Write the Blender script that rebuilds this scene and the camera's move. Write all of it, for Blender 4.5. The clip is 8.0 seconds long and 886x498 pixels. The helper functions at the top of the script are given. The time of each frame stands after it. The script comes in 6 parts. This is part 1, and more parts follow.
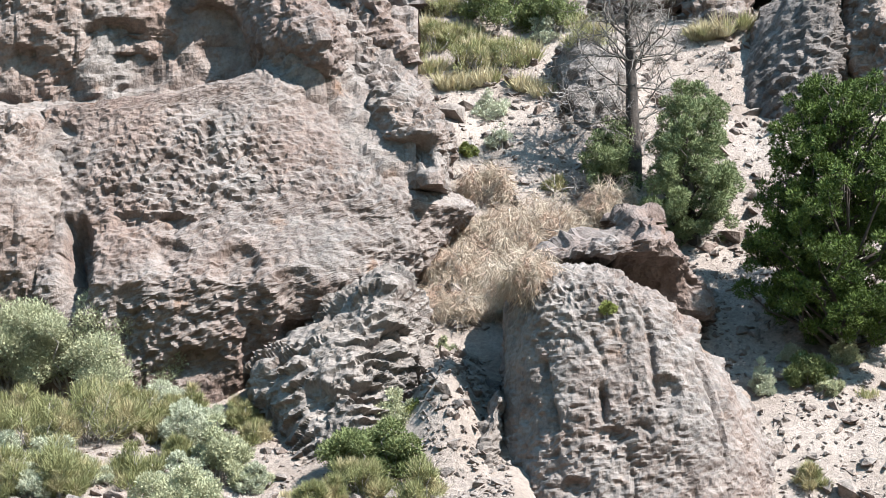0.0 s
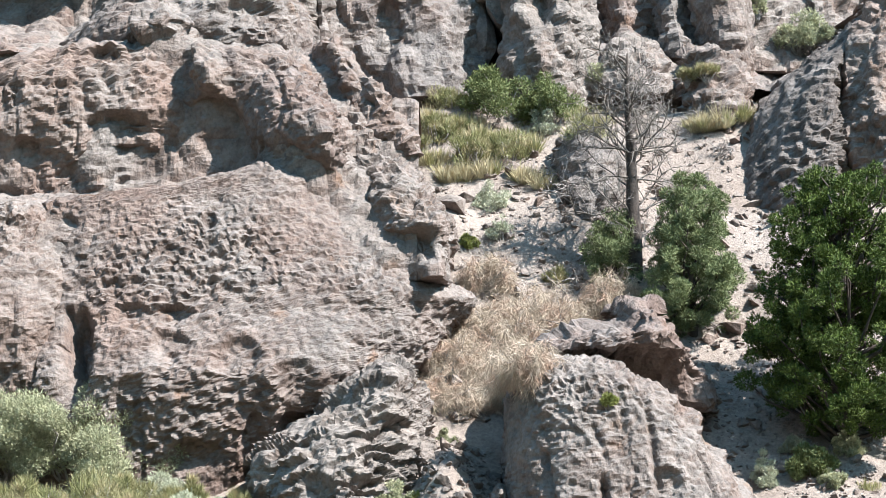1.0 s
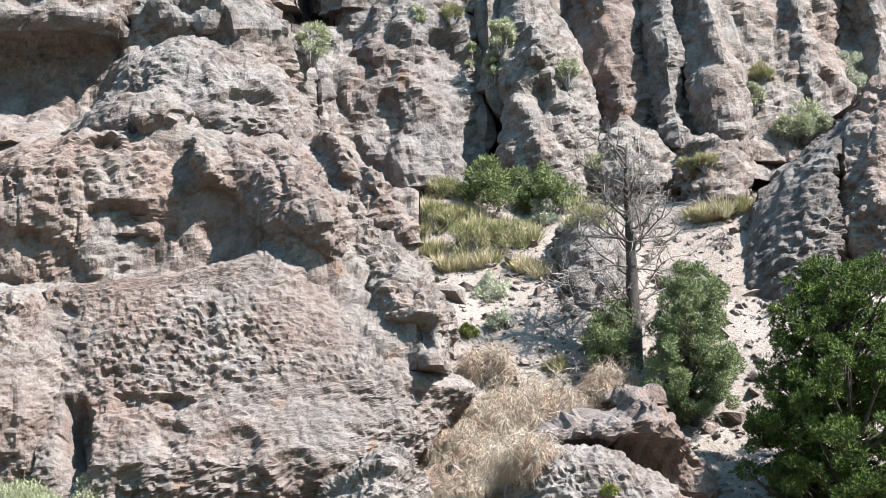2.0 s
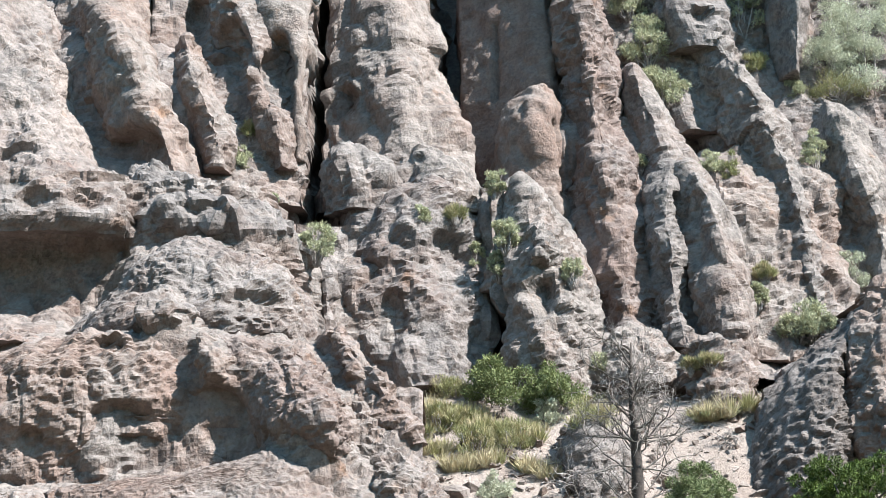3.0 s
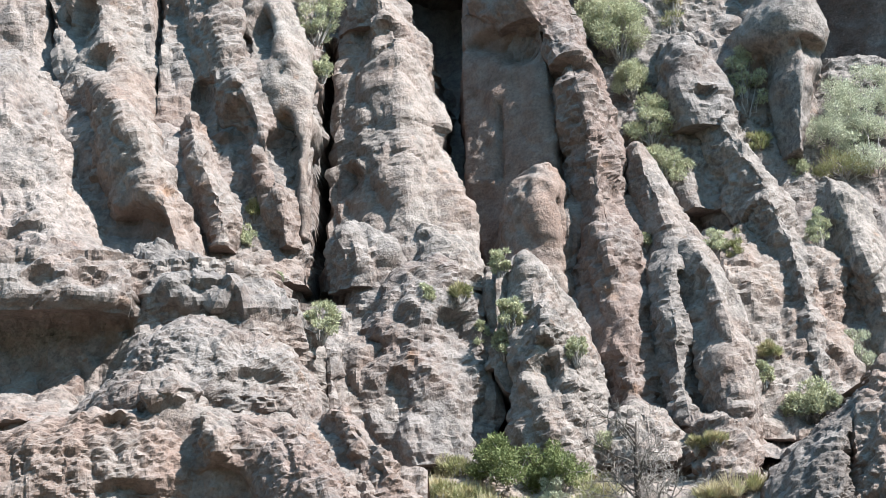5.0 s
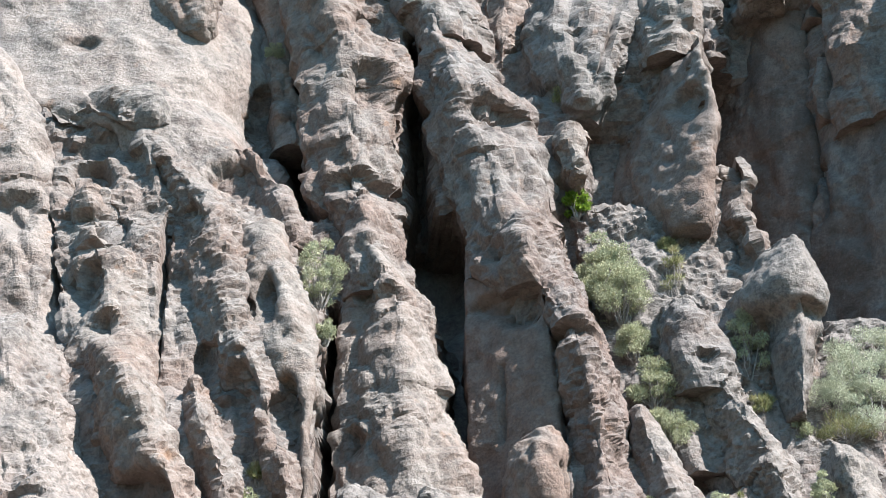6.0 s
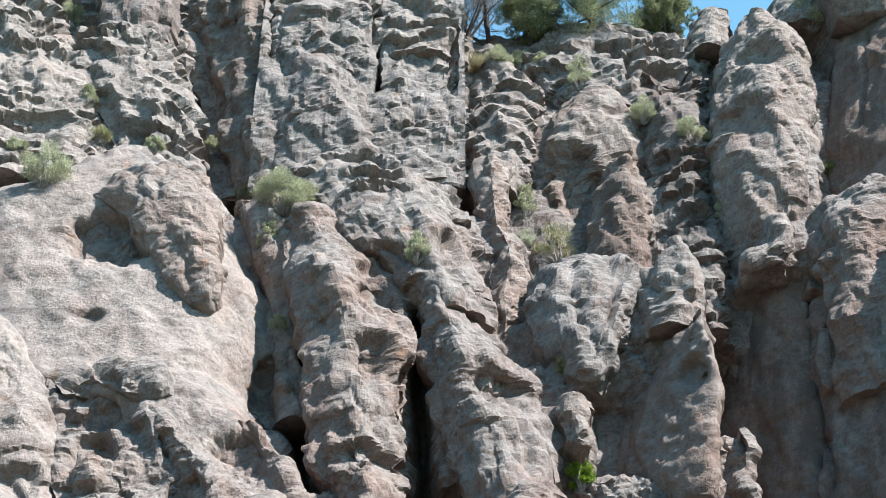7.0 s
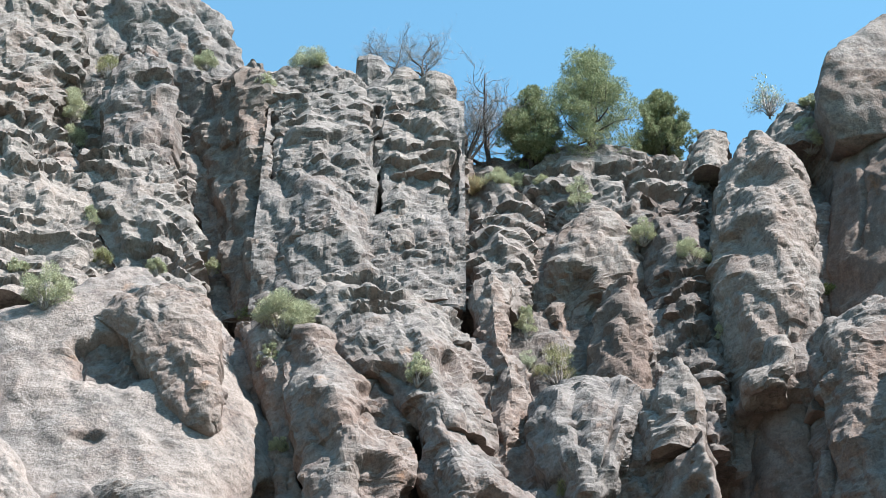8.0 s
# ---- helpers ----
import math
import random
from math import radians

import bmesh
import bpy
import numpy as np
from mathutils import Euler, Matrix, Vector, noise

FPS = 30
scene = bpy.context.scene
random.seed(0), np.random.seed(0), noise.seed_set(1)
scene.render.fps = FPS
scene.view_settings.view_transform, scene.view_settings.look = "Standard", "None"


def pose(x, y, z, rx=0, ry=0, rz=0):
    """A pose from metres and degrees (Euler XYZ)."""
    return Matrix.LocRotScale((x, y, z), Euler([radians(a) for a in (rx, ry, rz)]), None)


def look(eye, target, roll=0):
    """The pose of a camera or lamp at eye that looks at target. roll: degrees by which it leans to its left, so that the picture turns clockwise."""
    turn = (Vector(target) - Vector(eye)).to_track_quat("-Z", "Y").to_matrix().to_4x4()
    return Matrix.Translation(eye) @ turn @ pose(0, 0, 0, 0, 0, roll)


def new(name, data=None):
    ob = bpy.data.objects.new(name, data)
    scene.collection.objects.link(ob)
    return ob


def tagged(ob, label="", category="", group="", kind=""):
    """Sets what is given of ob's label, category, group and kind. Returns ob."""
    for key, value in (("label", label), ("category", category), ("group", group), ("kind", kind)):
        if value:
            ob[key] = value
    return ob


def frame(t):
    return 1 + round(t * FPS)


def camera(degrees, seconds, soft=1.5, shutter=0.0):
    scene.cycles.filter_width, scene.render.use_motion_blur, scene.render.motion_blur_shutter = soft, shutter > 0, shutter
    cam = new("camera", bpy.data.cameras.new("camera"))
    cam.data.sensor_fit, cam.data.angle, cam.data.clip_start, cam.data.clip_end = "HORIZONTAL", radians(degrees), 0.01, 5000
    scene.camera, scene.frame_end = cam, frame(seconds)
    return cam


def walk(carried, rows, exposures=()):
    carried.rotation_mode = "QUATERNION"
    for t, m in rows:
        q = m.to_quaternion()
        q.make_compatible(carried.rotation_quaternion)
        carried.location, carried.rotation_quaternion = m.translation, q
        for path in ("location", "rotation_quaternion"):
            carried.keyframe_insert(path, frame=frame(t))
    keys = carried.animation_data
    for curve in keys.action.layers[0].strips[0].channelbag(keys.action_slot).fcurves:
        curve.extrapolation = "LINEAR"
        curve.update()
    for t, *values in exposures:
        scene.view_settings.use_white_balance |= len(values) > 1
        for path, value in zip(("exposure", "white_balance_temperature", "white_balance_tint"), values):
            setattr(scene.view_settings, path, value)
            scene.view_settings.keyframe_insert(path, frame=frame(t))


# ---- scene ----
import functools

cam = camera(24.0, 8.0, soft=0.8)
EYE = 1.6
# seconds, yaw, pitch: the camera stands on the valley floor and tilts up in three pushes
TURNS = (
    (0.0, 0.0, 6.0), (0.5, 0.01, 7.21), (1.0, 0.02, 8.515), (1.5, 0.01, 8.58), (2.0, 0.015, 10.97), (2.2, 0.03, 12.45), (2.75, 0.10, 16.0),
    (3.3, 0.165, 16.53), (3.5, 0.175, 16.51), (4.0, 0.215, 16.467), (4.2, 0.226, 16.456), (4.75, 0.25, 17.3), (5.3, 0.285, 20.62), (5.5, 0.297, 22.1),
    (6.0, 0.345, 25.83), (6.5, 0.41, 29.527), (7.0, 0.45, 33.27), (7.2, 0.45, 34.72), (7.5, 0.46, 35.61), (8.0, 0.466, 36.615),
)
walk(cam, [(t, pose(0, 0, EYE, 90 + pitch, 0, yaw)) for t, yaw, pitch in TURNS], [(0.0, 1.71), (4.2, 1.73), (6.5, 1.68), (7.2, 1.62), (8.0, 1.58)])

# ---- daylight: high sun from the right, a little behind the camera ----
SUN_FROM = Vector((0.53, -0.34, 0.78)).normalized()
sun = new("sun", bpy.data.lights.new("sun", "SUN"))
sun.data.energy, sun.data.angle, sun.data.color = 5.0, radians(0.53), (1.0, 0.955, 0.905)
sun.matrix_world = look((0, 0, 60), Vector((0, 0, 60)) - SUN_FROM)
world = bpy.data.worlds.new("sky")
scene.world = world
world.use_nodes = True
sky = world.node_tree.nodes.new("ShaderNodeTexSky")
sky.sky_type, sky.sun_disc = "NISHITA", False
sky.sun_elevation = math.asin(SUN_FROM.z)
sky.sun_rotation = math.atan2(SUN_FROM.x, SUN_FROM.y)
sky.air_density, sky.dust_density, sky.ozone_density = 1.0, 0.4, 0.6
# clear dry air: the blue leans to cyan
air = world.node_tree.nodes.new("ShaderNodeMix")
air.data_type, air.blend_type = "RGBA", "MULTIPLY"
air.inputs[0].default_value, air.inputs[7].default_value = 1.0, (0.79, 1.19, 1.10, 1)
world.node_tree.links.new(sky.outputs[0], air.inputs[6])
world.node_tree.links.new(air.outputs[2], world.node_tree.nodes["Background"].inputs[0])
world.node_tree.nodes["Background"].inputs[1].default_value = 0.105

# ---- numeric noise ----
def _hash(ix, iy, iz, k):
    h = (ix * 374761393 + iy * 668265263 + iz * 1274126177 + k * 974634779) & 0xFFFFFFFF
    h = ((h ^ (h >> 13)) * 1103515245) & 0xFFFFFFFF
    h = ((h ^ (h >> 16)) * 2654435761) & 0xFFFFFFFF
    return (h ^ (h >> 15)) & 0xFFFFFFFF


def rnd(ix, iy, iz, k):
    return _hash(ix, iy, iz, k).astype(np.float64) / 4294967295.0


def perlin(q, k=0):
    """Smooth noise from -1 to 1 at the points q (n, 3)."""
    i = np.floor(q).astype(np.int64)
    f = q - i
    w = f * f * f * (f * (f * 6 - 15) + 10)
    total = 0
    for dx in (0, 1):
        for dy in (0, 1):
            for dz in (0, 1):
                h = _hash(i[:, 0] + dx, i[:, 1] + dy, i[:, 2] + dz, k)
                gx = ((h & 1023) / 511.5 - 1)
                gy = (((h >> 10) & 1023) / 511.5 - 1)
                gz = (((h >> 20) & 1023) / 511.5 - 1)
                dot = gx * (f[:, 0] - dx) + gy * (f[:, 1] - dy) + gz * (f[:, 2] - dz)
                wx = w[:, 0] if dx else 1 - w[:, 0]
                wy = w[:, 1] if dy else 1 - w[:, 1]
                wz = w[:, 2] if dz else 1 - w[:, 2]
                total = total + dot * wx * wy * wz
    return total * 1.4


def fbm(q, octaves, k=0, gain=0.5):
    total, amp = 0, 1.0
    for o in range(octaves):
        total = total + amp * perlin(q * 2.03 ** o + 17.3 * o, k + o)
        amp *= gain
    return total


# rock beds dip gently to the right and into the hill
BEDS = np.array(Euler((0.15, 0.13, 0.0)).to_matrix())


def knobs(q, k, round_off, lean=0.0):
    """Upper envelope of many tilted, rounded lumps, one to a cell: knobs that meet in sharp creases; lean tips each one
    forward, so that it stands out at its lower edge. About -0.5 to 0.6."""
    i = np.floor(q).astype(np.int64)
    top = np.full(len(q), -9.0)
    for dx in (-1, 0, 1):
        for dy in (-1, 0, 1):
            for dz in (-1, 0, 1):
                a, b, d = i[:, 0] + dx, i[:, 1] + dy, i[:, 2] + dz
                h = _hash(a, b, d, k)
                g = _hash(a, b, d, k + 1)
                rx = q[:, 0] - a - (h & 255) / 255.0
                ry = q[:, 1] - b - ((h >> 8) & 255) / 255.0
                rz = q[:, 2] - d - ((h >> 16) & 255) / 255.0
                v = 0.9 * ((h >> 24) & 255) / 255.0 - round_off * (rx * rx + ry * ry + rz * rz)
                v = v + ((g & 255) / 255.0 - 0.5) * rx + (((g >> 8) & 255) / 255.0 - 0.5) * ry + (((g >> 16) & 255) / 255.0 - 0.5 - lean) * rz
                top = np.maximum(top, v)
    return top - 0.42


def crag(p, size, grit, lump=1.0, cell=0.03):
    """Displacement of a rock surface at the points p: lumps, blocks, joints, brows, knobs and grit."""
    q = p @ BEDS.T
    warp = np.stack([perlin(q / 0.7, 91), perlin(q / 0.7, 92), perlin(q / 0.7, 93)], 1)
    fine = np.stack([perlin(q / 0.15, 94), perlin(q / 0.15, 95), perlin(q / 0.15, 96)], 1)
    qw = q + 0.22 * warp + 0.03 * fine
    d = lump * 0.15 * fbm(q / (2.2 * size), 2, 5)
    d += lump * (0.26 * knobs(qw / np.array((1.15, 1.15, 1.2)) / size, 40, 0.35, 0.2) - 0.24 * knobs(qw / np.array((1.0, 1.0, 1.3)) / size + 7.7, 42, 0.35, 0.0)) * size
    # flutes and creases that run down the leaning ribs
    run = q + 0.3 * warp
    run = np.stack([run[:, 0] + 0.22 * run[:, 2], run[:, 1], run[:, 2]], 1)
    d += lump * 0.45 * (np.abs(perlin(run / np.array((0.75, 0.75, 2.3)) / size, 34)) - 0.22) * size
    d += lump * 0.16 * (np.abs(perlin(run / np.array((0.34, 0.34, 0.8)) / size, 36)) - 0.22) * size
    # some stretches stay smooth, others are broken into knobs and pits
    rough = grit * (0.35 + 1.1 * np.clip(0.5 + 1.4 * perlin(q / 1.7, 77), 0, 1))
    d += (0.7 * lump + 0.45 * rough) * (0.14 * knobs(qw / np.array((0.46, 0.46, 0.40)) / size, 60, 0.5, 0.3) - 0.13 * knobs(qw / np.array((0.42, 0.42, 0.46)) / size + 3.3, 62, 0.5, 0.0)) * size
    qk = q + 0.05 * warp + 0.035 * fine
    d += (0.3 * grit + rough) * 0.040 * knobs(qk / np.array((0.19, 0.19, 0.13)) / size, 80, 0.9, 0.3) * size
    # pits with sharp rims between them, at three sizes
    for wave, amp, k in ((0.27, 0.070, 14), (0.13, 0.062, 15), (0.065, 0.040, 16)):
        wave = max(wave * size, 4.2 * cell)
        d += (0.25 * grit + rough) * amp * (0.22 - np.abs(perlin(qk / np.array((1.0, 1.0, 0.72)) / wave, k))) * size
    # upright joints: narrow grooves that come and go
    for period, amp, k in ((1.3, 0.10, 21), (0.55, 0.04, 25)):
        u = (q[:, 0] + 0.35 * q[:, 1]) / (period * size) + 0.22 * perlin(q / np.array((1.2, 1.2, 3.0)) / size, k) + 0.02 * perlin(q / 0.2, k + 1)
        gap = np.abs(u - np.round(u)) * period * size
        there = np.clip(2.5 * perlin(q / np.array((0.9, 0.9, 1.5)) / size, k + 2) - 0.1, 0, 1)
        d -= amp * grit * size * there * np.exp(-(gap / (0.035 * size)) ** 2)
    d += (0.3 * grit + rough) * 0.030 * perlin(q / max(0.085 * size, 3.5 * cell), 13) * size
    return d


# ---- meshes ----
def mesh_of(name, verts, faces, mats, smooth=True, index=None):
    data = bpy.data.meshes.new(name)
    data.from_pydata(verts.tolist() if hasattr(verts, "tolist") else verts, [], faces.tolist() if hasattr(faces, "tolist") else faces)
    for mat in mats:
        data.materials.append(mat)
    if index is not None:
        data.polygons.foreach_set("material_index", np.asarray(index, dtype=np.int32))
    if smooth:
        data.polygons.foreach_set("use_smooth", np.ones(len(data.polygons), dtype=bool))
    data.update()
    return data


def grid_faces(nr, nc, wrap=False):
    r, c = np.meshgrid(np.arange(nr - 1), np.arange(nc if wrap else nc - 1), indexing="ij")
    r, c = r.ravel(), c.ravel()
    c2 = (c + 1) % nc
    return np.stack([r * nc + c, r * nc + c2, (r + 1) * nc + c2, (r + 1) * nc + c], 1)


ROCKS = []


def flank(a, power):
    """How far a rock has turned back from its foremost line: plain flanks that meet in a blunt edge for low powers,
    a flat front with sides that turn back for high ones."""
    a = np.clip(a, 0, 1)
    if power < 2:
        a = (np.sqrt(a * a + 0.0121) - 0.11) / 0.896
    return np.maximum(a, 0) ** max(1.0, 1.35 * power - 0.75)


def rock(name, label, sections, ridge, left, right, power, material, cell, size=1.0, lump=1.0, grit=1.0, hollows=(), cracks=(), ledges=None):
    """A mass of rock lofted through level sections (height, left edge, right edge, front), the foremost line at ridge
    between the edges, its flanks falling back by left and right; solid, with a broken surface.
    hollows: (x, height, half width, half height, depth); cracks: (x, height, x, height, half width, depth);
    ledges: (thickness, depth, rise to the right) of beds that jut out at their foot."""
    s = np.array(sorted(sections))
    z = np.arange(s[0, 0], s[-1, 0], cell)
    z = np.append(z, s[-1, 0])
    # even steps along the leaning front
    run = np.concatenate([[0], np.cumsum(np.hypot(np.diff(z), np.diff(np.interp(z, s[:, 0], s[:, 3]))))])
    z = np.interp(np.linspace(0, run[-1], max(6, int(run[-1] / cell))), run, z)
    pad = np.ones(5) / 5
    cols = []
    for c in (1, 2, 3):
        v = np.interp(z, s[:, 0], s[:, c])
        if len(v) > 12:
            v = np.convolve(np.concatenate([[v[0]] * 2, v, [v[-1]] * 2]), pad, "valid")
        cols.append(v)
    # edges and front break in uneven steps
    key = int(abs(s[0, 1]) * 977 + abs(s[0, 0]) * 131) % 5000
    for c, k, amp in ((0, 1, 0.09), (1, 2, 0.09), (2, 3, 0.05)):
        w = z / (0.8 * size)
        i = np.floor(w).astype(np.int64)
        f = np.clip((w - i - 0.5 * rnd(i, i * 0, i * 0, key + 9)) / 0.22, 0, 1)
        f = f * f * (3 - 2 * f)
        v = rnd(i, i * 0, i * 0, key + k) * (1 - f) + rnd(i + 1, i * 0, i * 0, key + k) * f
        cols[c] = cols[c] + amp * size * lump * (2 * v - 1)
    xl, xr, yf = cols
    # rounded brow, then the top runs back into the hill
    top = np.linspace(0, 1, max(6, int(1.6 / cell / 1.6)))[1:]
    z = np.concatenate([z, z[-1] + 0.25 * np.sin(top * 1.5)])
    yf = np.concatenate([yf, yf[-1] + 1.6 * top ** 1.2])
    xl = np.concatenate([xl, xl[-1] + 0 * top])
    xr = np.concatenate([xr, xr[-1] + 0 * top])
    # plan of a section, walked in even steps
    if power < 2:
        left, right = 0.8 * left, 0.8 * right
    u = np.linspace(-1, 1, 801)
    r = 2 * ridge - 1
    a = np.where(u < r, (r - u) / (r + 1), (u - r) / (1 - r))
    off = np.where(u < r, left, right) * flank(a, power)
    mean = float(np.mean(s[:, 2] - s[:, 1])) / 2
    walked = np.concatenate([[0], np.cumsum(np.hypot(np.diff(u) * mean, np.diff(off)))])
    n = max(8, int(walked[-1] / cell))
    e = np.linspace(0, walked[-1], n)
    uu, oo = np.interp(e, walked, u), np.interp(e, walked, off)
    back = np.arange(cell * 2, 1.4, cell * 8)
    uu = np.concatenate([-np.ones(len(back)), uu, np.ones(len(back))])
    oo = np.concatenate([left + back[::-1], oo, right + back])
    X = (xl + xr)[:, None] / 2 + (xr - xl)[:, None] / 2 * uu[None]
    Y = yf[:, None] + oo[None]
    Z = np.repeat(z[:, None], len(uu), 1)
    P = np.stack([X, Y, Z], 2)
    nrm = np.cross(np.gradient(P, axis=1), np.gradient(P, axis=0))
    nrm /= np.linalg.norm(nrm, axis=2, keepdims=True) + 1e-9
    flat = P.reshape(-1, 3)
    d = crag(flat, size, grit, lump, cell).reshape(X.shape)
    fx, fz = P[:, :, 0] + 0.10 * d, P[:, :, 2]
    wob = 0.25 * perlin(flat / 0.6, 51).reshape(X.shape) + 0.12 * perlin(flat / 0.2, 52).reshape(X.shape)
    for hx, hz, rx, rz, depth in hollows:
        r2 = ((fx - hx) / rx) ** 2 + np.where(fz > hz, 1.6, 0.75) * ((fz - hz) / rz) ** 2
        d = d - 0.75 * depth / (1 + np.exp((np.sqrt(r2) - 1 + wob) / np.where(fz > hz, 0.08, 0.20)))
    if ledges:
        thick, jut, rise = ledges
        w = (fz - rise * fx + 0.5 * Y - 0.5 * yf[:, None]) / thick + 1.6 * wob + 0.9 * perlin(flat / (2.5 * thick), 57).reshape(X.shape)
        w = w - np.floor(w)
        d = d + 0.72 * jut * (np.where(w < 0.14, w / 0.14, (1 - w) / 0.86) - 0.5) * np.clip(0.55 + 1.6 * perlin(flat / (3 * thick), 58), 0, 1).reshape(X.shape)
    for ax, az, bx, bz, wide, depth in cracks:
        t = np.clip(((fx - ax) * (bx - ax) + (fz - az) * (bz - az)) / ((bx - ax) ** 2 + (bz - az) ** 2 + 1e-9), 0, 1)
        gap = np.hypot(fx - ax - t * (bx - ax), fz - az - t * (bz - az)) + 0.25 * wide * wob
        d = d - depth * np.exp(-(gap / wide) ** 2)
    P = P + nrm * d[:, :, None]
    verts = P.reshape(-1, 3)
    faces = grid_faces(len(z), len(uu), wrap=True).tolist()
    faces.append(list(range(len(uu)))[::-1])
    faces.append([(len(z) - 1) * len(uu) + c for c in range(len(uu))])
    ob = new(name, mesh_of(name, verts, faces, [material], cell > 0.05 and lump <= 0.45))
    tagged(ob, label, "rock", "cliff rocks")
    ROCKS.append((s, ridge, left, right, power))
    return ob


def front_of(item, x, z):
    """How far off the plain front of a rock lies at the places (x, z), 99 where it has none."""
    s, ridge, left, right, power = item
    xl, xr, yf = (np.interp(z, s[:, 0], s[:, c]) for c in (1, 2, 3))
    u = 2 * (x - xl) / (xr - xl) - 1
    r = 2 * ridge - 1
    a = np.where(u < r, (r - u) / (r + 1), (u - r) / (1 - r))
    y = yf + np.where(u < r, left, right) * flank(a, power)
    return np.where((np.abs(u) <= 1) & (z >= s[0, 0]) & (z <= s[-1, 0] + 0.15), y, 99.0)


def spread(h, n, axis, pick):
    """Largest or smallest value within n steps along an axis."""
    pad = np.pad(h, [(n, n) if a == axis else (0, 0) for a in (0, 1)], mode="edge")
    size = h.shape[axis]
    return functools.reduce(pick, [np.take(pad, np.arange(k, k + size), axis) for k in range(2 * n + 1)])


def soften(h, n):
    return spread(spread(h, n, 0, np.add), n, 1, np.add) / (2 * n + 1) ** 2


def cliff_face(name, label, x0, x1, z0, z1, step, reach, behind, tint, clefts):
    """Solid rock in which jutting rocks are set: it fills the joints between them a little behind their fronts,
    but for the open clefts (x, height, x, height, half width)."""
    xs, zs = np.arange(x0, x1, step), np.arange(z0, z1, step)
    X, Z = np.meshgrid(xs, zs)
    p = np.array(PROFILE)
    up = p[(p[:, 0] >= 18) & (p[:, 0] < 53)]
    Y = np.interp(Z, up[:, 1], up[:, 0]) + 2.6
    for item in ROCKS:
        Y = np.minimum(Y, front_of(item, X, Z))
    h = -Y
    for pick in (np.maximum, np.minimum):
        h = spread(spread(h, reach, 1, pick), reach, 0, pick)
    Y = soften(np.minimum(-h, 60), 2) + behind
    for ax, az, bx, bz, wide in clefts:
        t = np.clip(((X - ax) * (bx - ax) + (Z - az) * (bz - az)) / ((bx - ax) ** 2 + (bz - az) ** 2), 0, 1)
        gap = np.hypot(X - ax - t * (bx - ax), Z - az - t * (bz - az))
        Y = Y + 2.2 / (1 + np.exp((gap - wide) / (0.22 * wide)))
    P = np.stack([X, Y, Z], 2)
    n = np.cross(np.gradient(P, axis=1), np.gradient(P, axis=0))
    n /= np.linalg.norm(n, axis=2, keepdims=True) + 1e-9
    P = P + n * crag(P.reshape(-1, 3), step / 0.072, 0.7, 0.6, step).reshape(X.shape)[:, :, None]
    faces = grid_faces(len(zs), len(xs))
    # nothing but rocks and plants stands against the sky
    keep = (Z < skyline(X) - 0.5).ravel()
    faces = faces[keep[faces].all(1)]
    ob = new(name, mesh_of(name, P.reshape(-1, 3), faces, [tuff(tint, 0)], False))
    return tagged(ob, label, "cliff", kind="structure")


def skyline(x):
    """Height of the cliff's upper edge."""
    return np.interp(x, (-19, -12, -9, -6, 0.3, 0.6, 9, 10.5, 12, 16), (52, 51, 48.5, 46.5, 45.5, 41, 41, 44, 45, 47))

# ---- materials ----
def shader(name):
    mat = bpy.data.materials.new(name)
    mat.use_nodes = True
    t = mat.node_tree
    t.nodes.clear()
    out = t.nodes.new("ShaderNodeOutputMaterial")
    b = t.nodes.new("ShaderNodeBsdfPrincipled")
    t.links.new(b.outputs[0], out.inputs[0])
    return mat, t, b


def noise_node(t, vec, scale, detail=4, rough=0.6, kind=None):
    n = t.nodes.new("ShaderNodeTexNoise")
    n.inputs["Scale"].default_value, n.inputs["Detail"].default_value, n.inputs["Roughness"].default_value = scale, detail, rough
    t.links.new(vec, n.inputs["Vector"])
    return n.outputs["Fac"]


def ramp(t, fac, stops):
    n = t.nodes.new("ShaderNodeValToRGB")
    e = n.color_ramp.elements
    while len(e) < len(stops):
        e.new(0.5)
    for item, (pos, col) in zip(e, stops):
        item.position = pos
        item.color = (*col, 1) if isinstance(col, tuple) else (col, col, col, 1)
    t.links.new(fac, n.inputs[0])
    return n.outputs[0]


def mix(t, fac, a, b, how="MIX"):
    n = t.nodes.new("ShaderNodeMix")
    n.data_type, n.blend_type = "RGBA", how
    for sock, v in ((n.inputs[0], fac), (n.inputs[6], a), (n.inputs[7], b)):
        if isinstance(v, (int, float)):
            sock.default_value = v if sock == n.inputs[0] else (v, v, v, 1)
        elif isinstance(v, tuple):
            sock.default_value = (*v, 1)
        else:
            t.links.new(v, sock)
    return n.outputs[2]


def maths(t, op, a, b):
    n = t.nodes.new("ShaderNodeMath")
    n.operation = op
    for sock, v in zip(n.inputs, (a, b)):
        if isinstance(v, (int, float)):
            sock.default_value = v
        else:
            t.links.new(v, sock)
    return n.outputs[0]


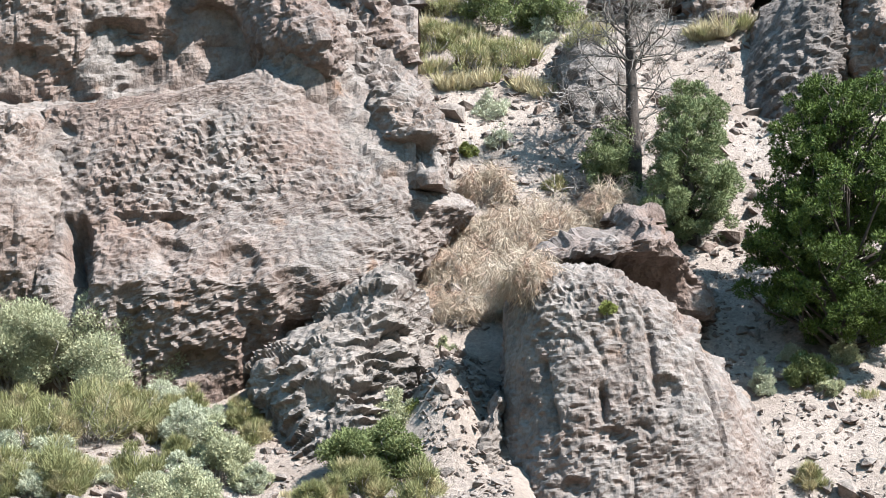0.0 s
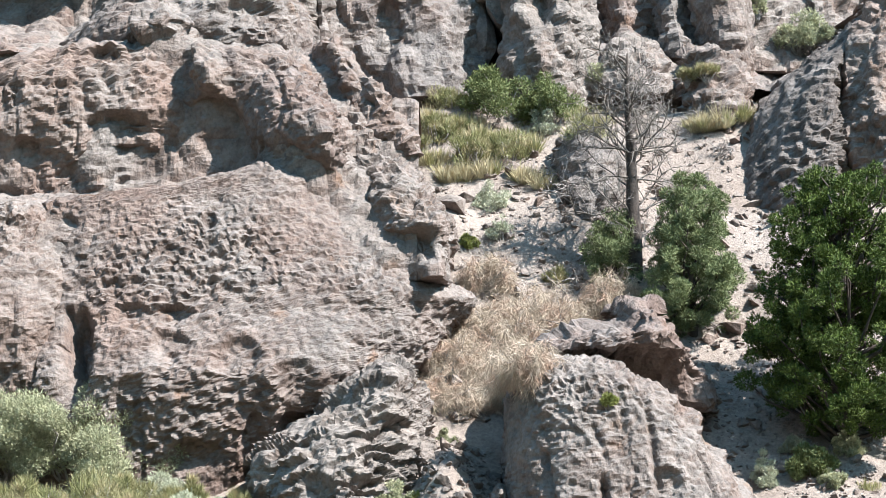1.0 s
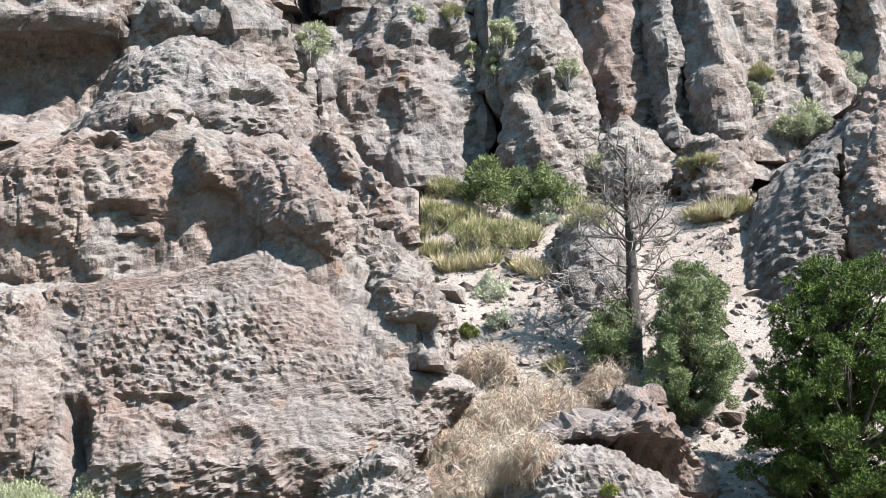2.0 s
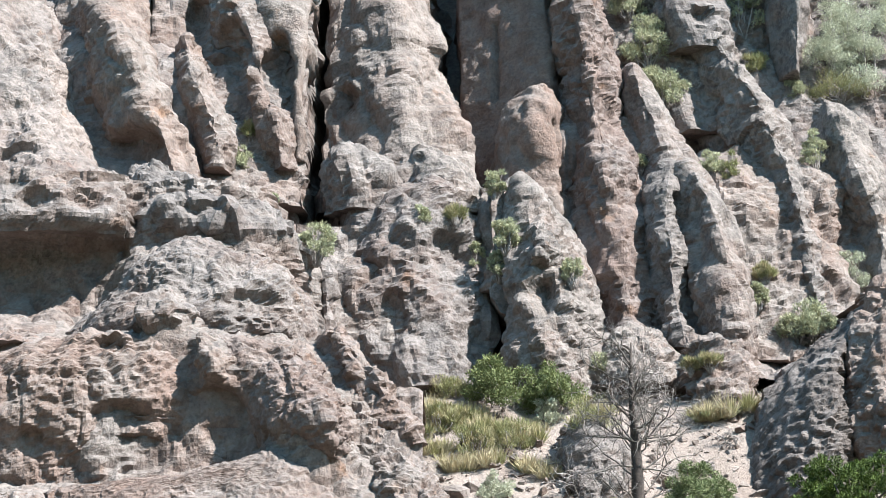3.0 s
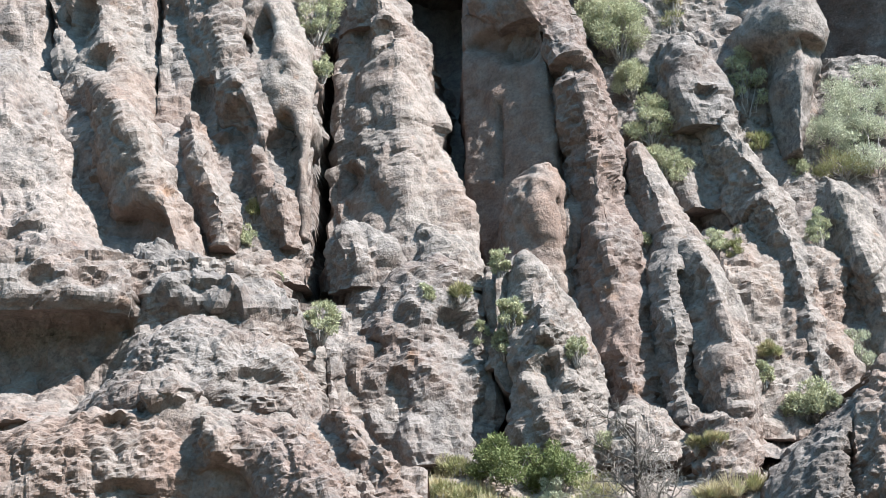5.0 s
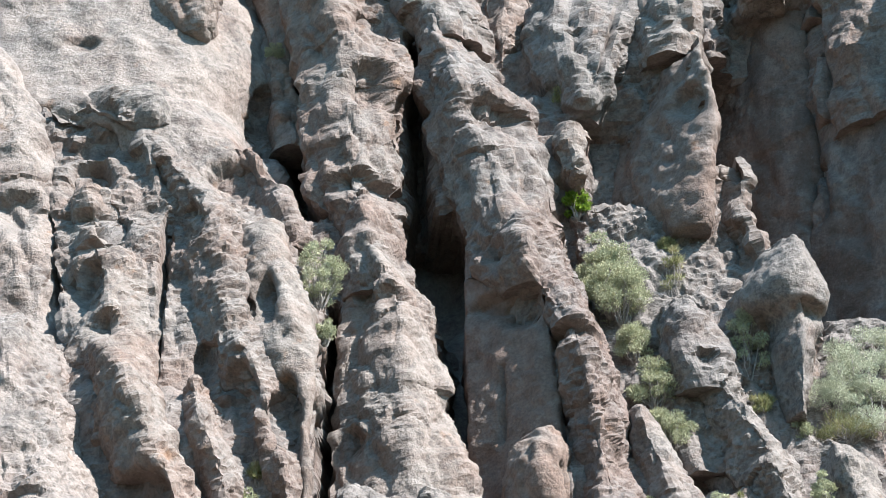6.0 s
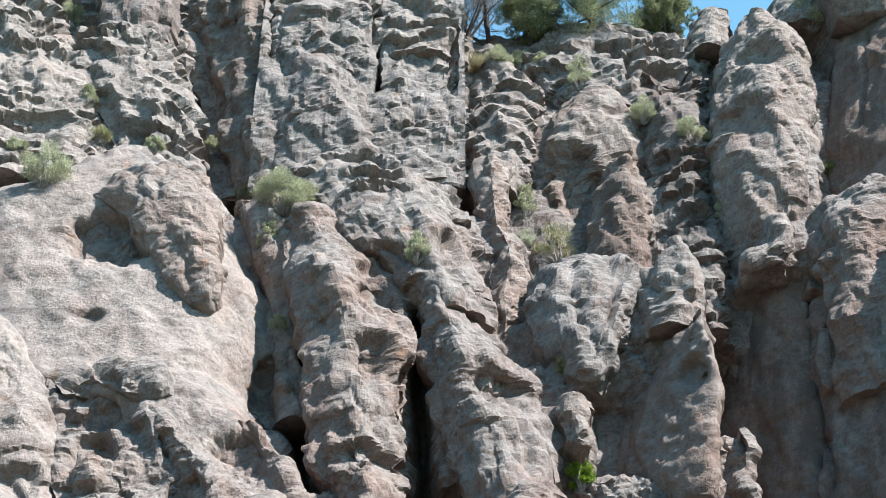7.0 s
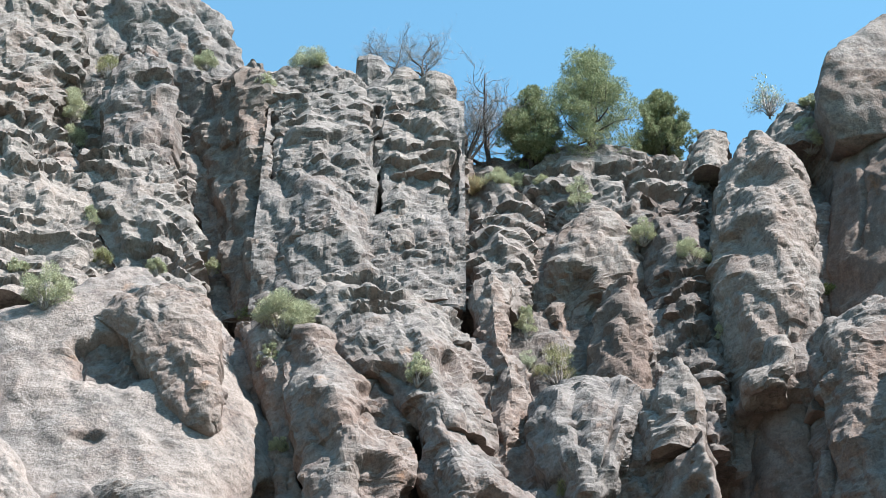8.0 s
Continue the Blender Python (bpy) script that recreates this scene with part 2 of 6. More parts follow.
def rock_material(name, tint, pale):
    """Weathered volcanic tuff: grey skin with lichen, pinkish brown where it broke off, pits and grit."""
    mat, t, b = shader(name)
    g = t.nodes.new("ShaderNodeNewGeometry")
    pos = g.outputs["Position"]
    sep = t.nodes.new("ShaderNodeSeparateXYZ")
    t.links.new(g.outputs["Normal"], sep.inputs[0])
    big = noise_node(t, pos, 0.55, 5, 0.65)
    mid = noise_node(t, pos, 2.6, 6, 0.7)
    fine = noise_node(t, pos, 16, 5, 0.7)
    # grey skin against fresh brown rock
    skin = ramp(t, mid, [(0.30, (0.113, 0.102, 0.098)), (0.48, (0.181, 0.164, 0.157)), (0.70, (0.250, 0.229, 0.219))])
    fresh = ramp(t, mid, [(0.28, (0.112, 0.080, 0.067)), (0.5, (0.178, 0.131, 0.115)), (0.75, (0.232, 0.182, 0.162))])
    lean = maths(t, "MULTIPLY", sep.outputs["Z"], -0.38)
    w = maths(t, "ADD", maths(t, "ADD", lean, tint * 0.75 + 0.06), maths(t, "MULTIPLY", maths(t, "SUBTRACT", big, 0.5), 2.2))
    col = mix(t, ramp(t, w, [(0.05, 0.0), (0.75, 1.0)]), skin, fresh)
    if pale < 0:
        # desert varnish streaks down the wall; their dark colour also deepens shaded walls
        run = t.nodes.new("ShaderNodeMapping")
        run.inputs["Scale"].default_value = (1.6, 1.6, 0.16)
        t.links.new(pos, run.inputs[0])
        stain_and_shade = ramp(t, noise_node(t, run.outputs[0], 1.0, 5, 0.6), [(0.40, 0.0), (0.58, 1.0)])
        col = mix(t, maths(t, "MULTIPLY", stain_and_shade, 0.55), col, (0.066, 0.052, 0.046))
    if pale > 0:
        chalk = ramp(t, fine, [(0.3, (0.230, 0.198, 0.182)), (0.7, (0.310, 0.270, 0.250))])
        col = mix(t, maths(t, "MULTIPLY", ramp(t, noise_node(t, pos, 0.9, 4, 0.6), [(0.38, 0.0), (0.62, 1.0)]), 0.75 * pale), col, chalk)
    # lichen crusts, dark and pale, and rusty stains
    crust = ramp(t, noise_node(t, pos, 6.5, 6, 0.72), [(0.49, 0.0), (0.59, 1.0)])
    where = ramp(t, noise_node(t, pos, 0.8, 3, 0.6), [(0.40, 0.0), (0.55, 1.0)])
    col = mix(t, maths(t, "MULTIPLY", maths(t, "MULTIPLY", crust, where), 0.62 - 0.42 * tint), col, (0.053, 0.052, 0.053))
    spot = ramp(t, noise_node(t, pos, 9.0, 5, 0.65), [(0.60, 0.0), (0.70, 1.0)])
    col = mix(t, maths(t, "MULTIPLY", spot, 0.35), col, (0.262, 0.242, 0.232))
    rust = ramp(t, noise_node(t, pos, 1.7, 5, 0.6), [(0.63, 0.0), (0.74, 1.0)])
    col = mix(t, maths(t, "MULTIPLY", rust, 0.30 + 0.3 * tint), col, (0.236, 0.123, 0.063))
    col = mix(t, 0.55, col, ramp(t, fine, [(0.28, 0.45), (0.5, 1.0), (0.75, 1.35)]), "MULTIPLY")
    info = t.nodes.new("ShaderNodeObjectInfo")
    col = mix(t, 1.0, col, ramp(t, info.outputs["Random"], [(0.0, (0.82, 0.82, 0.835)), (1.0, (0.985, 0.96, 0.935))]), "MULTIPLY")
    t.links.new(col, b.inputs["Base Color"])
    b.inputs["Roughness"].default_value = 0.92
    b.inputs["Specular IOR Level"].default_value = 0.2
    # relief: grit and pits
    pit = t.nodes.new("ShaderNodeTexVoronoi")
    pit.inputs["Scale"].default_value = 17
    t.links.new(pos, pit.inputs["Vector"])
    height = maths(t, "ADD", noise_node(t, pos, 7, 5, 0.7), maths(t, "MULTIPLY", pit.outputs["Distance"], 0.12))
    bump = t.nodes.new("ShaderNodeBump")
    bump.inputs["Strength"].default_value, bump.inputs["Distance"].default_value = 0.75, 0.10
    t.links.new(height, bump.inputs["Height"])
    t.links.new(bump.outputs[0], b.inputs["Normal"])
    return mat


def earth_material(name="dry_earth", shade=1.0):
    """Dry pale scree: dust, gravel and chips of tuff."""
    mat, t, b = shader(name)
    g = t.nodes.new("ShaderNodeNewGeometry")
    pos = g.outputs["Position"]
    big = noise_node(t, pos, 0.7, 5, 0.6)
    fine = noise_node(t, pos, 22, 6, 0.75)
    col = ramp(t, big, [(0.3, (0.214, 0.176, 0.155)), (0.55, (0.279, 0.241, 0.219)), (0.75, (0.320, 0.279, 0.253))])
    chip = t.nodes.new("ShaderNodeTexVoronoi")
    chip.inputs["Scale"].default_value = 19
    t.links.new(pos, chip.inputs["Vector"])
    col = mix(t, 0.35, col, ramp(t, chip.outputs["Color"], [(0.1, 0.55), (0.9, 1.3)]), "MULTIPLY")
    col = mix(t, 0.6, col, ramp(t, fine, [(0.3, 0.5), (0.6, 1.15)]), "MULTIPLY")
    # dark green patches for ground out of view, to weaken its bounce light
    if shade < 1:
        col = mix(t, ramp(t, noise_node(t, pos, 0.9, 4, 0.6), [(0.35, 0.0), (0.5, 1.0)]), col, (0.075, 0.085, 0.045))
    t.links.new(col, b.inputs["Base Color"])
    b.inputs["Roughness"].default_value = 0.95
    b.inputs["Specular IOR Level"].default_value = 0.15
    bump = t.nodes.new("ShaderNodeBump")
    bump.inputs["Strength"].default_value, bump.inputs["Distance"].default_value = 0.8, 0.06
    t.links.new(maths(t, "ADD", fine, maths(t, "MULTIPLY", chip.outputs["Distance"], 0.2)), bump.inputs["Height"])
    t.links.new(bump.outputs[0], b.inputs["Normal"])
    return mat


def leaf_material(name, dark, light, dry=None, through_light=0.25):
    """Leaves: colour varies from leaf to leaf and in patches; a little light passes through."""
    mat, t, b = shader(name)
    g = t.nodes.new("ShaderNodeNewGeometry")
    pos = g.outputs["Position"]
    col = mix(t, g.outputs["Random Per Island"], dark, light)
    if dry:
        patch = ramp(t, noise_node(t, pos, 2.5, 3, 0.6), [(0.5, 0.0), (0.62, 1.0)])
        col = mix(t, maths(t, "MULTIPLY", patch, 0.7), col, dry)
    col = mix(t, 0.5, col, ramp(t, noise_node(t, pos, 4.0, 3, 0.6), [(0.3, 0.65), (0.7, 1.25)]), "MULTIPLY")
    t.links.new(col, b.inputs["Base Color"])
    b.inputs["Roughness"].default_value = 0.7
    b.inputs["Specular IOR Level"].default_value = 0.25
    tr = t.nodes.new("ShaderNodeBsdfTranslucent")
    t.links.new(col, tr.inputs[0])
    m = t.nodes.new("ShaderNodeMixShader")
    m.inputs[0].default_value = through_light
    t.links.new(b.outputs[0], m.inputs[1])
    t.links.new(tr.outputs[0], m.inputs[2])
    out = [n for n in t.nodes if n.type == "OUTPUT_MATERIAL"][0]
    t.links.new(m.outputs[0], out.inputs[0])
    return mat


def bark_material(name, dark, light):
    mat, t, b = shader(name)
    g = t.nodes.new("ShaderNodeNewGeometry")
    n = noise_node(t, g.outputs["Position"], 14, 5, 0.7)
    t.links.new(ramp(t, n, [(0.3, dark), (0.7, light)]), b.inputs["Base Color"])
    b.inputs["Roughness"].default_value = 0.9
    bump = t.nodes.new("ShaderNodeBump")
    bump.inputs["Strength"].default_value, bump.inputs["Distance"].default_value = 0.6, 0.03
    t.links.new(n, bump.inputs["Height"])
    t.links.new(bump.outputs[0], b.inputs["Normal"])
    return mat


TUFF = {}


def tuff(tint, pale):
    key = (round(tint * 5) / 5, round(pale * 2) / 2)
    if key not in TUFF:
        TUFF[key] = rock_material("tuff_rock", *key)
    return TUFF[key]


EARTH = earth_material()
# unseen ground before and beyond the cliff, darkened to lower the fill
DARK_GROUND = earth_material("unseen_dark_ground", 0.5)
SAGE = leaf_material("sage_leaves", (0.26, 0.275, 0.175), (0.40, 0.41, 0.275))
PALE_SAGE = leaf_material("pale_sage_leaves", (0.32, 0.345, 0.255), (0.45, 0.47, 0.365))
BROOM = leaf_material("broom_leaves", (0.13, 0.14, 0.060), (0.29, 0.29, 0.145), (0.37, 0.31, 0.19))
FRESH = leaf_material("fresh_leaves", (0.095, 0.175, 0.018), (0.231, 0.323, 0.049), None, 0.4)
YELLOW = leaf_material("yellow_green_leaves", (0.15, 0.17, 0.055), (0.31, 0.33, 0.11))
SHRUB = leaf_material("shrub_leaves", (0.08, 0.105, 0.042), (0.19, 0.22, 0.095))
JUNIPER = leaf_material("juniper_scales", (0.020, 0.038, 0.008), (0.088, 0.132, 0.026), None, 0.08)
PINYON = leaf_material("pinyon_needles", (0.085, 0.112, 0.050), (0.21, 0.25, 0.125), None, 0.15)
PINE = leaf_material("pine_needles", (0.105, 0.130, 0.062), (0.27, 0.295, 0.17), None, 0.25)
STRAW = leaf_material("dry_needles", (0.33, 0.270, 0.215), (0.52, 0.45, 0.37), (0.42, 0.285, 0.225))
GRASS = leaf_material("dry_grass", (0.33, 0.28, 0.17), (0.50, 0.45, 0.31), (0.22, 0.23, 0.085))
BARK = bark_material("dark_bark", (0.020, 0.016, 0.015), (0.075, 0.060, 0.054))
GREY_WOOD = bark_material("grey_dead_wood", (0.150, 0.134, 0.127), (0.345, 0.319, 0.309))
TWIG = bark_material("dark_twigs", (0.045, 0.04, 0.037), (0.20, 0.18, 0.165))

# ---- the ground: valley floor, scree slope, rock steps of the cliff, plateau ----
# the slope behind the camera is unseen, added to block sky light
PROFILE = ((-3000, 70), (-120, 56), (-62, 48), (-36, 30), (-8, 0.6), (-3, 0.0), (0, 0), (18, 0.15), (23.5, 0.8), (26, 1.35), (28.5, 2.75), (31, 4.75), (33, 7.0), (34.2, 7.7),
           (36, 9.4), (37.2, 10.6), (38.4, 12.2), (39.6, 15.4), (41.2, 17.8), (43.6, 22.0), (45.2, 26.0), (47.6, 31.5), (50.0, 37.5), (51.3, 41.2), (52.2, 42.4), (55, 43.0), (90, 45), (3000, 60))


def ground_height(x, y):
    """Height of the bare slope; the cliff stands a little further back on the right-hand side."""
    p = np.array(PROFILE)
    x, y = np.asarray(x, float), np.asarray(y, float)
    shift = np.where(y > 36, 1.0, 0.0) * np.clip((y - 36) / 3, 0, 1) * (2.0 + 1.6 * np.clip((x - 4.5) / 2.5, 0, 1))
    shift = shift * np.clip((54 - y) / 3, 0, 1)
    z = np.interp(y - shift, p[:, 0], p[:, 1])
    # the plateau stands higher behind the tall summit blocks
    high = np.clip((0.9 - x) / 1.0, 0, 1) + 0.8 * np.clip((x - 9.3) / 0.8, 0, 1)
    z = z + 4.2 * high * np.clip((y - 50.6) / 1.6, 0, 1) * np.clip((900 - y) / 800, 0, 1)
    # the ground drops a little towards the right-hand boulder
    z = z - 0.55 * np.clip((x - 0.9) / 0.8, 0, 1) * np.clip((27.5 - y) / 1.5, 0, 1) * np.clip((y - 10) / 8, 0, 1)
    # a chute of gravel runs down beside the boulder
    z = z + 1.0 * np.exp(-((x - 0.05) / 0.42) ** 2) * np.clip((y - 25.8) / 1.1, 0, 1) * np.clip((29.3 - y) / 2.4, 0, 1)
    # and is scoured out at the foot of the great slab
    z = z - 0.6 * np.clip((-0.9 - x) / 0.8, 0, 1) * np.clip(1 - np.abs(y - 28.9) / 2.4, 0, 1)
    q = np.stack([x.ravel(), y.ravel(), 0 * x.ravel()], 1)
    rough = 0.22 * fbm(q / 2.5, 4, 3) + 0.06 * fbm(q / 0.4, 3, 8)
    near = np.clip(1 - (np.abs(y) - 60) / 60, 0, 1) * np.clip((y - 5) / 15, 0.2, 1)
    return z + rough.reshape(z.shape) * near


def build_ground():
    fine = np.arange(-16, 16.01, 0.14)
    far = 16 * 1.35 ** np.arange(1, 19)
    xs = np.concatenate([-far[::-1], fine, far])
    ys = np.concatenate([-30 * 1.5 ** np.arange(12, -1, -1.0), np.arange(-28, 22, 2.0), np.arange(22, 37.4, 0.14), np.arange(37.4, 53, 0.25), np.arange(53, 80, 1.0), 80 * 1.35 ** np.arange(0, 13)])
    X, Y = np.meshgrid(xs, ys)
    Z = ground_height(X, Y)
    P = np.stack([X, Y, Z], 2)
    n = np.cross(np.gradient(P, axis=1), np.gradient(P, axis=0))
    n /= np.linalg.norm(n, axis=2, keepdims=True)
    steep = np.clip((Y - 37.0) / 1.5, 0, 1) * np.clip((52.5 - Y) / 1.0, 0, 1) * (np.abs(X) < 18)
    P = P + n * (crag(P.reshape(-1, 3), 1.3, 0.8, 1.3).reshape(X.shape) * steep)[:, :, None]
    faces = grid_faces(len(ys), len(xs))
    mid = P.reshape(-1, 3)[faces].mean(1)
    index = ((mid[:, 1] > 37.6) & (mid[:, 1] < 52.3) & (np.abs(mid[:, 0]) < 60)).astype(int)
    index = np.where((mid[:, 1] < 22.5) | (mid[:, 1] > 56), 2, index)
    ob = new("ground", mesh_of("ground", P.reshape(-1, 3), faces, [EARTH, tuff(0.4, 0), DARK_GROUND], True, index))
    tagged(ob, "dry pale scree slope rising into a stepped tuff cliff", "ground", kind="structure")
    return ob


build_ground()


# ---- the rocks of the cliff: sections are (height, left edge, right edge, front) ----

rock("boulder", "huge grey knobbly boulder with pinkish flank above the scree",
     [(4.05, 0.98, 2.44, 26.70), (3.94, 0.87, 2.68, 26.45), (3.62, 0.82, 3.25, 26.30), (3.07, 0.79, 3.70, 26.15), (2.36, 0.80, 4.06, 25.95), (1.80, 0.79, 4.25, 25.80), (0.91, 0.71, 4.38, 25.60)],
     0.50, 1.00, 1.20, 3.4, tuff(0.3, 0.0), 0.025, 1.00, 0.14, 0.72,
     hollows=[(3.55, 3.26, 0.18, 0.29, 0.25), (3.13, 3.47, 0.15, 0.26, 0.20), (3.83, 2.96, 0.11, 0.29, 0.20), (2.80, 2.57, 0.14, 0.21, 0.15), (2.07, 2.01, 0.17, 0.11, 0.15), (1.64, 1.38, 0.17, 0.13, 0.15)],
     cracks=[(1.98, 2.57, 2.01, 2.18, 0.050, 0.15), (2.54, 3.79, 2.67, 2.37, 0.050, 0.10), (1.25, 2.93, 1.42, 2.08, 0.050, 0.12)])

rock("boulder", "brown overhanging rock block behind a grey boulder",
     [(4.98, 2.55, 2.95, 28.10), (4.70, 1.90, 3.20, 27.75), (4.45, 1.46, 3.42, 27.70), (4.14, 1.43, 3.66, 28.60), (3.69, 1.44, 4.07, 29.20)],
     0.70, 1.00, 0.90, 2.60, tuff(0.9, 0.0), 0.033, 1.00, 0.90, 0.85)

rock("boulder", "narrow dark grey rock sliver beside a deep crack",
     [(2.49, 0.65, 0.78, 26.70), (2.23, 0.47, 0.77, 26.50), (1.95, 0.28, 0.76, 26.40), (1.59, 0.17, 0.75, 26.20), (0.90, 0.08, 0.72, 26.00)],
     0.60, 0.60, 0.30, 1.9, tuff(0.0, -1.0), 0.030, 1.00, 0.55, 0.85, ledges=(0.24, 0.12, 0.25))

rock("boulder", "dark grey layered rock with slanting ledges above bushes",
     [(4.14, -1.14, -0.43, 28.10), (3.92, -1.63, -0.26, 27.80), (3.60, -1.74, -0.22, 27.60), (3.29, -2.30, -0.15, 27.40), (2.91, -2.62, -0.12, 27.20), (2.54, -2.52, -0.29, 27.00), (2.09, -2.28, -0.40, 26.80), (1.59, -2.18, -0.55, 26.60), (1.23, -1.66, -0.69, 26.60)],
     0.60, 1.30, 1.20, 1.9, tuff(0.0, 0.0), 0.027, 1.00, 0.32, 0.85,
     hollows=[(-0.98, 2.61, 0.29, 0.10, 0.25), (-1.64, 2.54, 0.22, 0.22, 0.25), (-0.70, 3.37, 0.30, 0.11, 0.20)], ledges=(0.19, 0.20, 0.32))

rock("rock_slab", "broad grey pitted rock slab leaning back over a brown undercut",
     [(7.41, -2.90, -2.36, 30.30), (7.18, -3.72, -1.57, 30.10), (6.86, -6.00, -1.01, 29.90), (6.45, -5.95, -0.75, 29.70), (5.92, -5.89, -0.16, 29.45), (5.40, -5.83, 0.50, 29.20), (5.06, -5.80, 0.13, 29.05), (4.71, -5.73, -0.07, 28.75), (4.13, -5.65, -0.60, 28.40), (3.68, -5.64, -1.20, 28.50), (3.22, -5.62, -1.70, 28.58), (2.68, -5.60, -2.30, 28.68), (2.14, -5.58, -2.70, 28.75)],
     0.60, 0.50, 1.40, 2.8, tuff(0.6, 0.0), 0.027, 1.00, 0.14, 0.75,
     hollows=[(-3.39, 6.49, 0.09, 0.14, 0.17), (-1.17, 6.45, 0.28, 0.15, 0.28), (-0.36, 6.11, 0.45, 0.34, 0.33), (-5.53, 6.49, 0.17, 0.14, 0.14), (-5.15, 4.63, 0.19, 0.70, 0.63), (-4.39, 5.09, 0.19, 0.13, 0.17), (-3.83, 5.09, 0.26, 0.12, 0.17), (-3.80, 4.63, 0.25, 0.19, 0.19), (-2.84, 4.38, 0.30, 0.33, 0.19), (-2.05, 4.14, 0.22, 0.20, 0.17), (-1.74, 3.44, 0.47, 0.24, 0.22), (-3.38, 3.06, 0.39, 0.20, 0.19), (-4.32, 3.68, 0.21, 0.56, 0.19), (-2.59, 3.21, 0.16, 0.46, 0.17)],
     cracks=[(-5.34, 5.12, -5.16, 4.01, 0.057, 0.22)])

rock("rock_slab", "grey rock slab beside a vertical crack",
     [(6.81, -7.78, -6.01, 29.90), (6.57, -7.72, -5.76, 29.70), (5.82, -7.60, -5.49, 29.30), (4.96, -7.47, -5.38, 28.90), (4.18, -7.48, -5.42, 29.00), (2.14, -7.50, -5.44, 29.30)],
     0.60, 0.60, 0.50, 2.8, tuff(0.6, 0.0), 0.033, 1.00, 0.25, 0.85,
     hollows=[(-5.79, 6.38, 0.08, 0.21, 0.30)],
     cracks=[(-5.40, 5.16, -5.22, 4.04, 0.057, 0.22)])

rock("rock_slab", "grey rock shoulder with a brown shaded flank over a gully",
     [(8.39, -1.67, -1.29, 31.30), (7.74, -1.56, -0.74, 30.90), (7.31, -1.54, -0.22, 30.50), (6.90, -1.23, -0.05, 30.10), (6.50, -0.96, 0.16, 29.70), (5.98, -0.78, 0.14, 29.50), (5.62, -0.36, 0.08, 29.40)],
     0.70, 0.70, 0.80, 2.8, tuff(0.5, 0.0), 0.034, 1.00, 0.32, 0.85,
     hollows=[(-0.48, 6.16, 0.41, 0.26, 0.45)])

rock("boulder", "dark brown wedge of rock beside grassy slope",
     [(9.61, -2.07, -1.66, 31.70), (9.08, -1.93, -1.20, 31.40), (8.68, -1.65, -0.84, 31.20), (8.30, -1.51, -0.62, 31.10), (7.93, -1.19, -0.44, 31.00), (7.67, -0.84, -0.33, 31.00)],
     0.85, 1.10, 0.50, 1.9, tuff(0.9, 0.0), 0.036, 1.00, 0.55, 0.85)

rock("rock_slab", "rounded grey brown rock shoulder with fractured edge",
     [(11.61, -4.88, -3.90, 33.20), (11.21, -5.40, -2.88, 32.60), (10.79, -5.58, -2.38, 32.30), (10.36, -5.90, -2.23, 32.10), (9.96, -6.42, -2.15, 32.00), (9.62, -6.47, -2.08, 32.10), (9.14, -6.51, -2.00, 32.40)],
     0.60, 1.40, 1.20, 2.8, tuff(0.4, 0.0), 0.038, 1.00, 0.32, 0.75,
     hollows=[(-3.43, 10.94, 0.23, 0.29, 0.25), (-3.11, 10.31, 0.36, 0.24, 0.30)],
     cracks=[(-2.15, 10.95, -2.04, 9.88, 0.050, 0.50)])

rock("boulder", "rounded brown rock knob on a ledge",
     [(10.35, -4.68, -4.28, 31.60), (10.05, -4.90, -3.97, 31.30), (9.75, -4.94, -3.90, 31.20), (9.58, -4.87, -3.98, 31.50)],
     0.50, 0.60, 0.60, 1.9, tuff(0.5, 0.0), 0.037, 1.00, 0.55, 0.85)

rock("rock_slab", "grey rock face with reddish brown undercut hollows",
     [(9.44, -6.35, -4.13, 31.40), (8.81, -8.17, -3.85, 31.00), (8.16, -8.09, -3.75, 30.85), (7.58, -8.10, -3.79, 31.00), (6.75, -8.10, -3.86, 31.20)],
     0.50, 0.50, 0.50, 2.8, tuff(0.8, 0.0), 0.036, 1.00, 0.50, 0.85,
     hollows=[(-5.02, 8.17, 0.51, 0.22, 0.35), (-4.77, 7.60, 0.60, 0.26, 0.35), (-5.44, 7.42, 0.34, 0.22, 0.30), (-5.21, 9.34, 0.22, 0.11, 0.30), (-6.30, 7.75, 0.21, 0.26, 0.25)])

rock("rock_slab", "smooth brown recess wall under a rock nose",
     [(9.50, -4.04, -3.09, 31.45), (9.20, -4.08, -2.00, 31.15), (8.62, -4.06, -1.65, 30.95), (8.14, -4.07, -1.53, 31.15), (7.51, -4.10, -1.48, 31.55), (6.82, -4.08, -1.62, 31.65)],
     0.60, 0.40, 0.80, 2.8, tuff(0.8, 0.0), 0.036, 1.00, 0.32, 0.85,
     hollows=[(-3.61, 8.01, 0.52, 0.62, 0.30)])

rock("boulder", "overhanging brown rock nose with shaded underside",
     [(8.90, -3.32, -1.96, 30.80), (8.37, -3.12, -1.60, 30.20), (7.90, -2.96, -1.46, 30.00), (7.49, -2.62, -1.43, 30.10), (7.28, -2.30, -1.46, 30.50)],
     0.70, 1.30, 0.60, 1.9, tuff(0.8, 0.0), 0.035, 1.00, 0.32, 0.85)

rock("boulder", "brown rock block at the lip of a hollow",
     [(9.44, -3.96, -3.25, 31.20), (9.03, -3.91, -3.03, 30.80), (8.72, -3.81, -3.11, 30.80), (8.59, -3.81, -3.23, 31.20)],
     0.40, 0.40, 0.90, 1.9, tuff(0.6, 0.0), 0.036, 1.00, 0.55, 0.85)

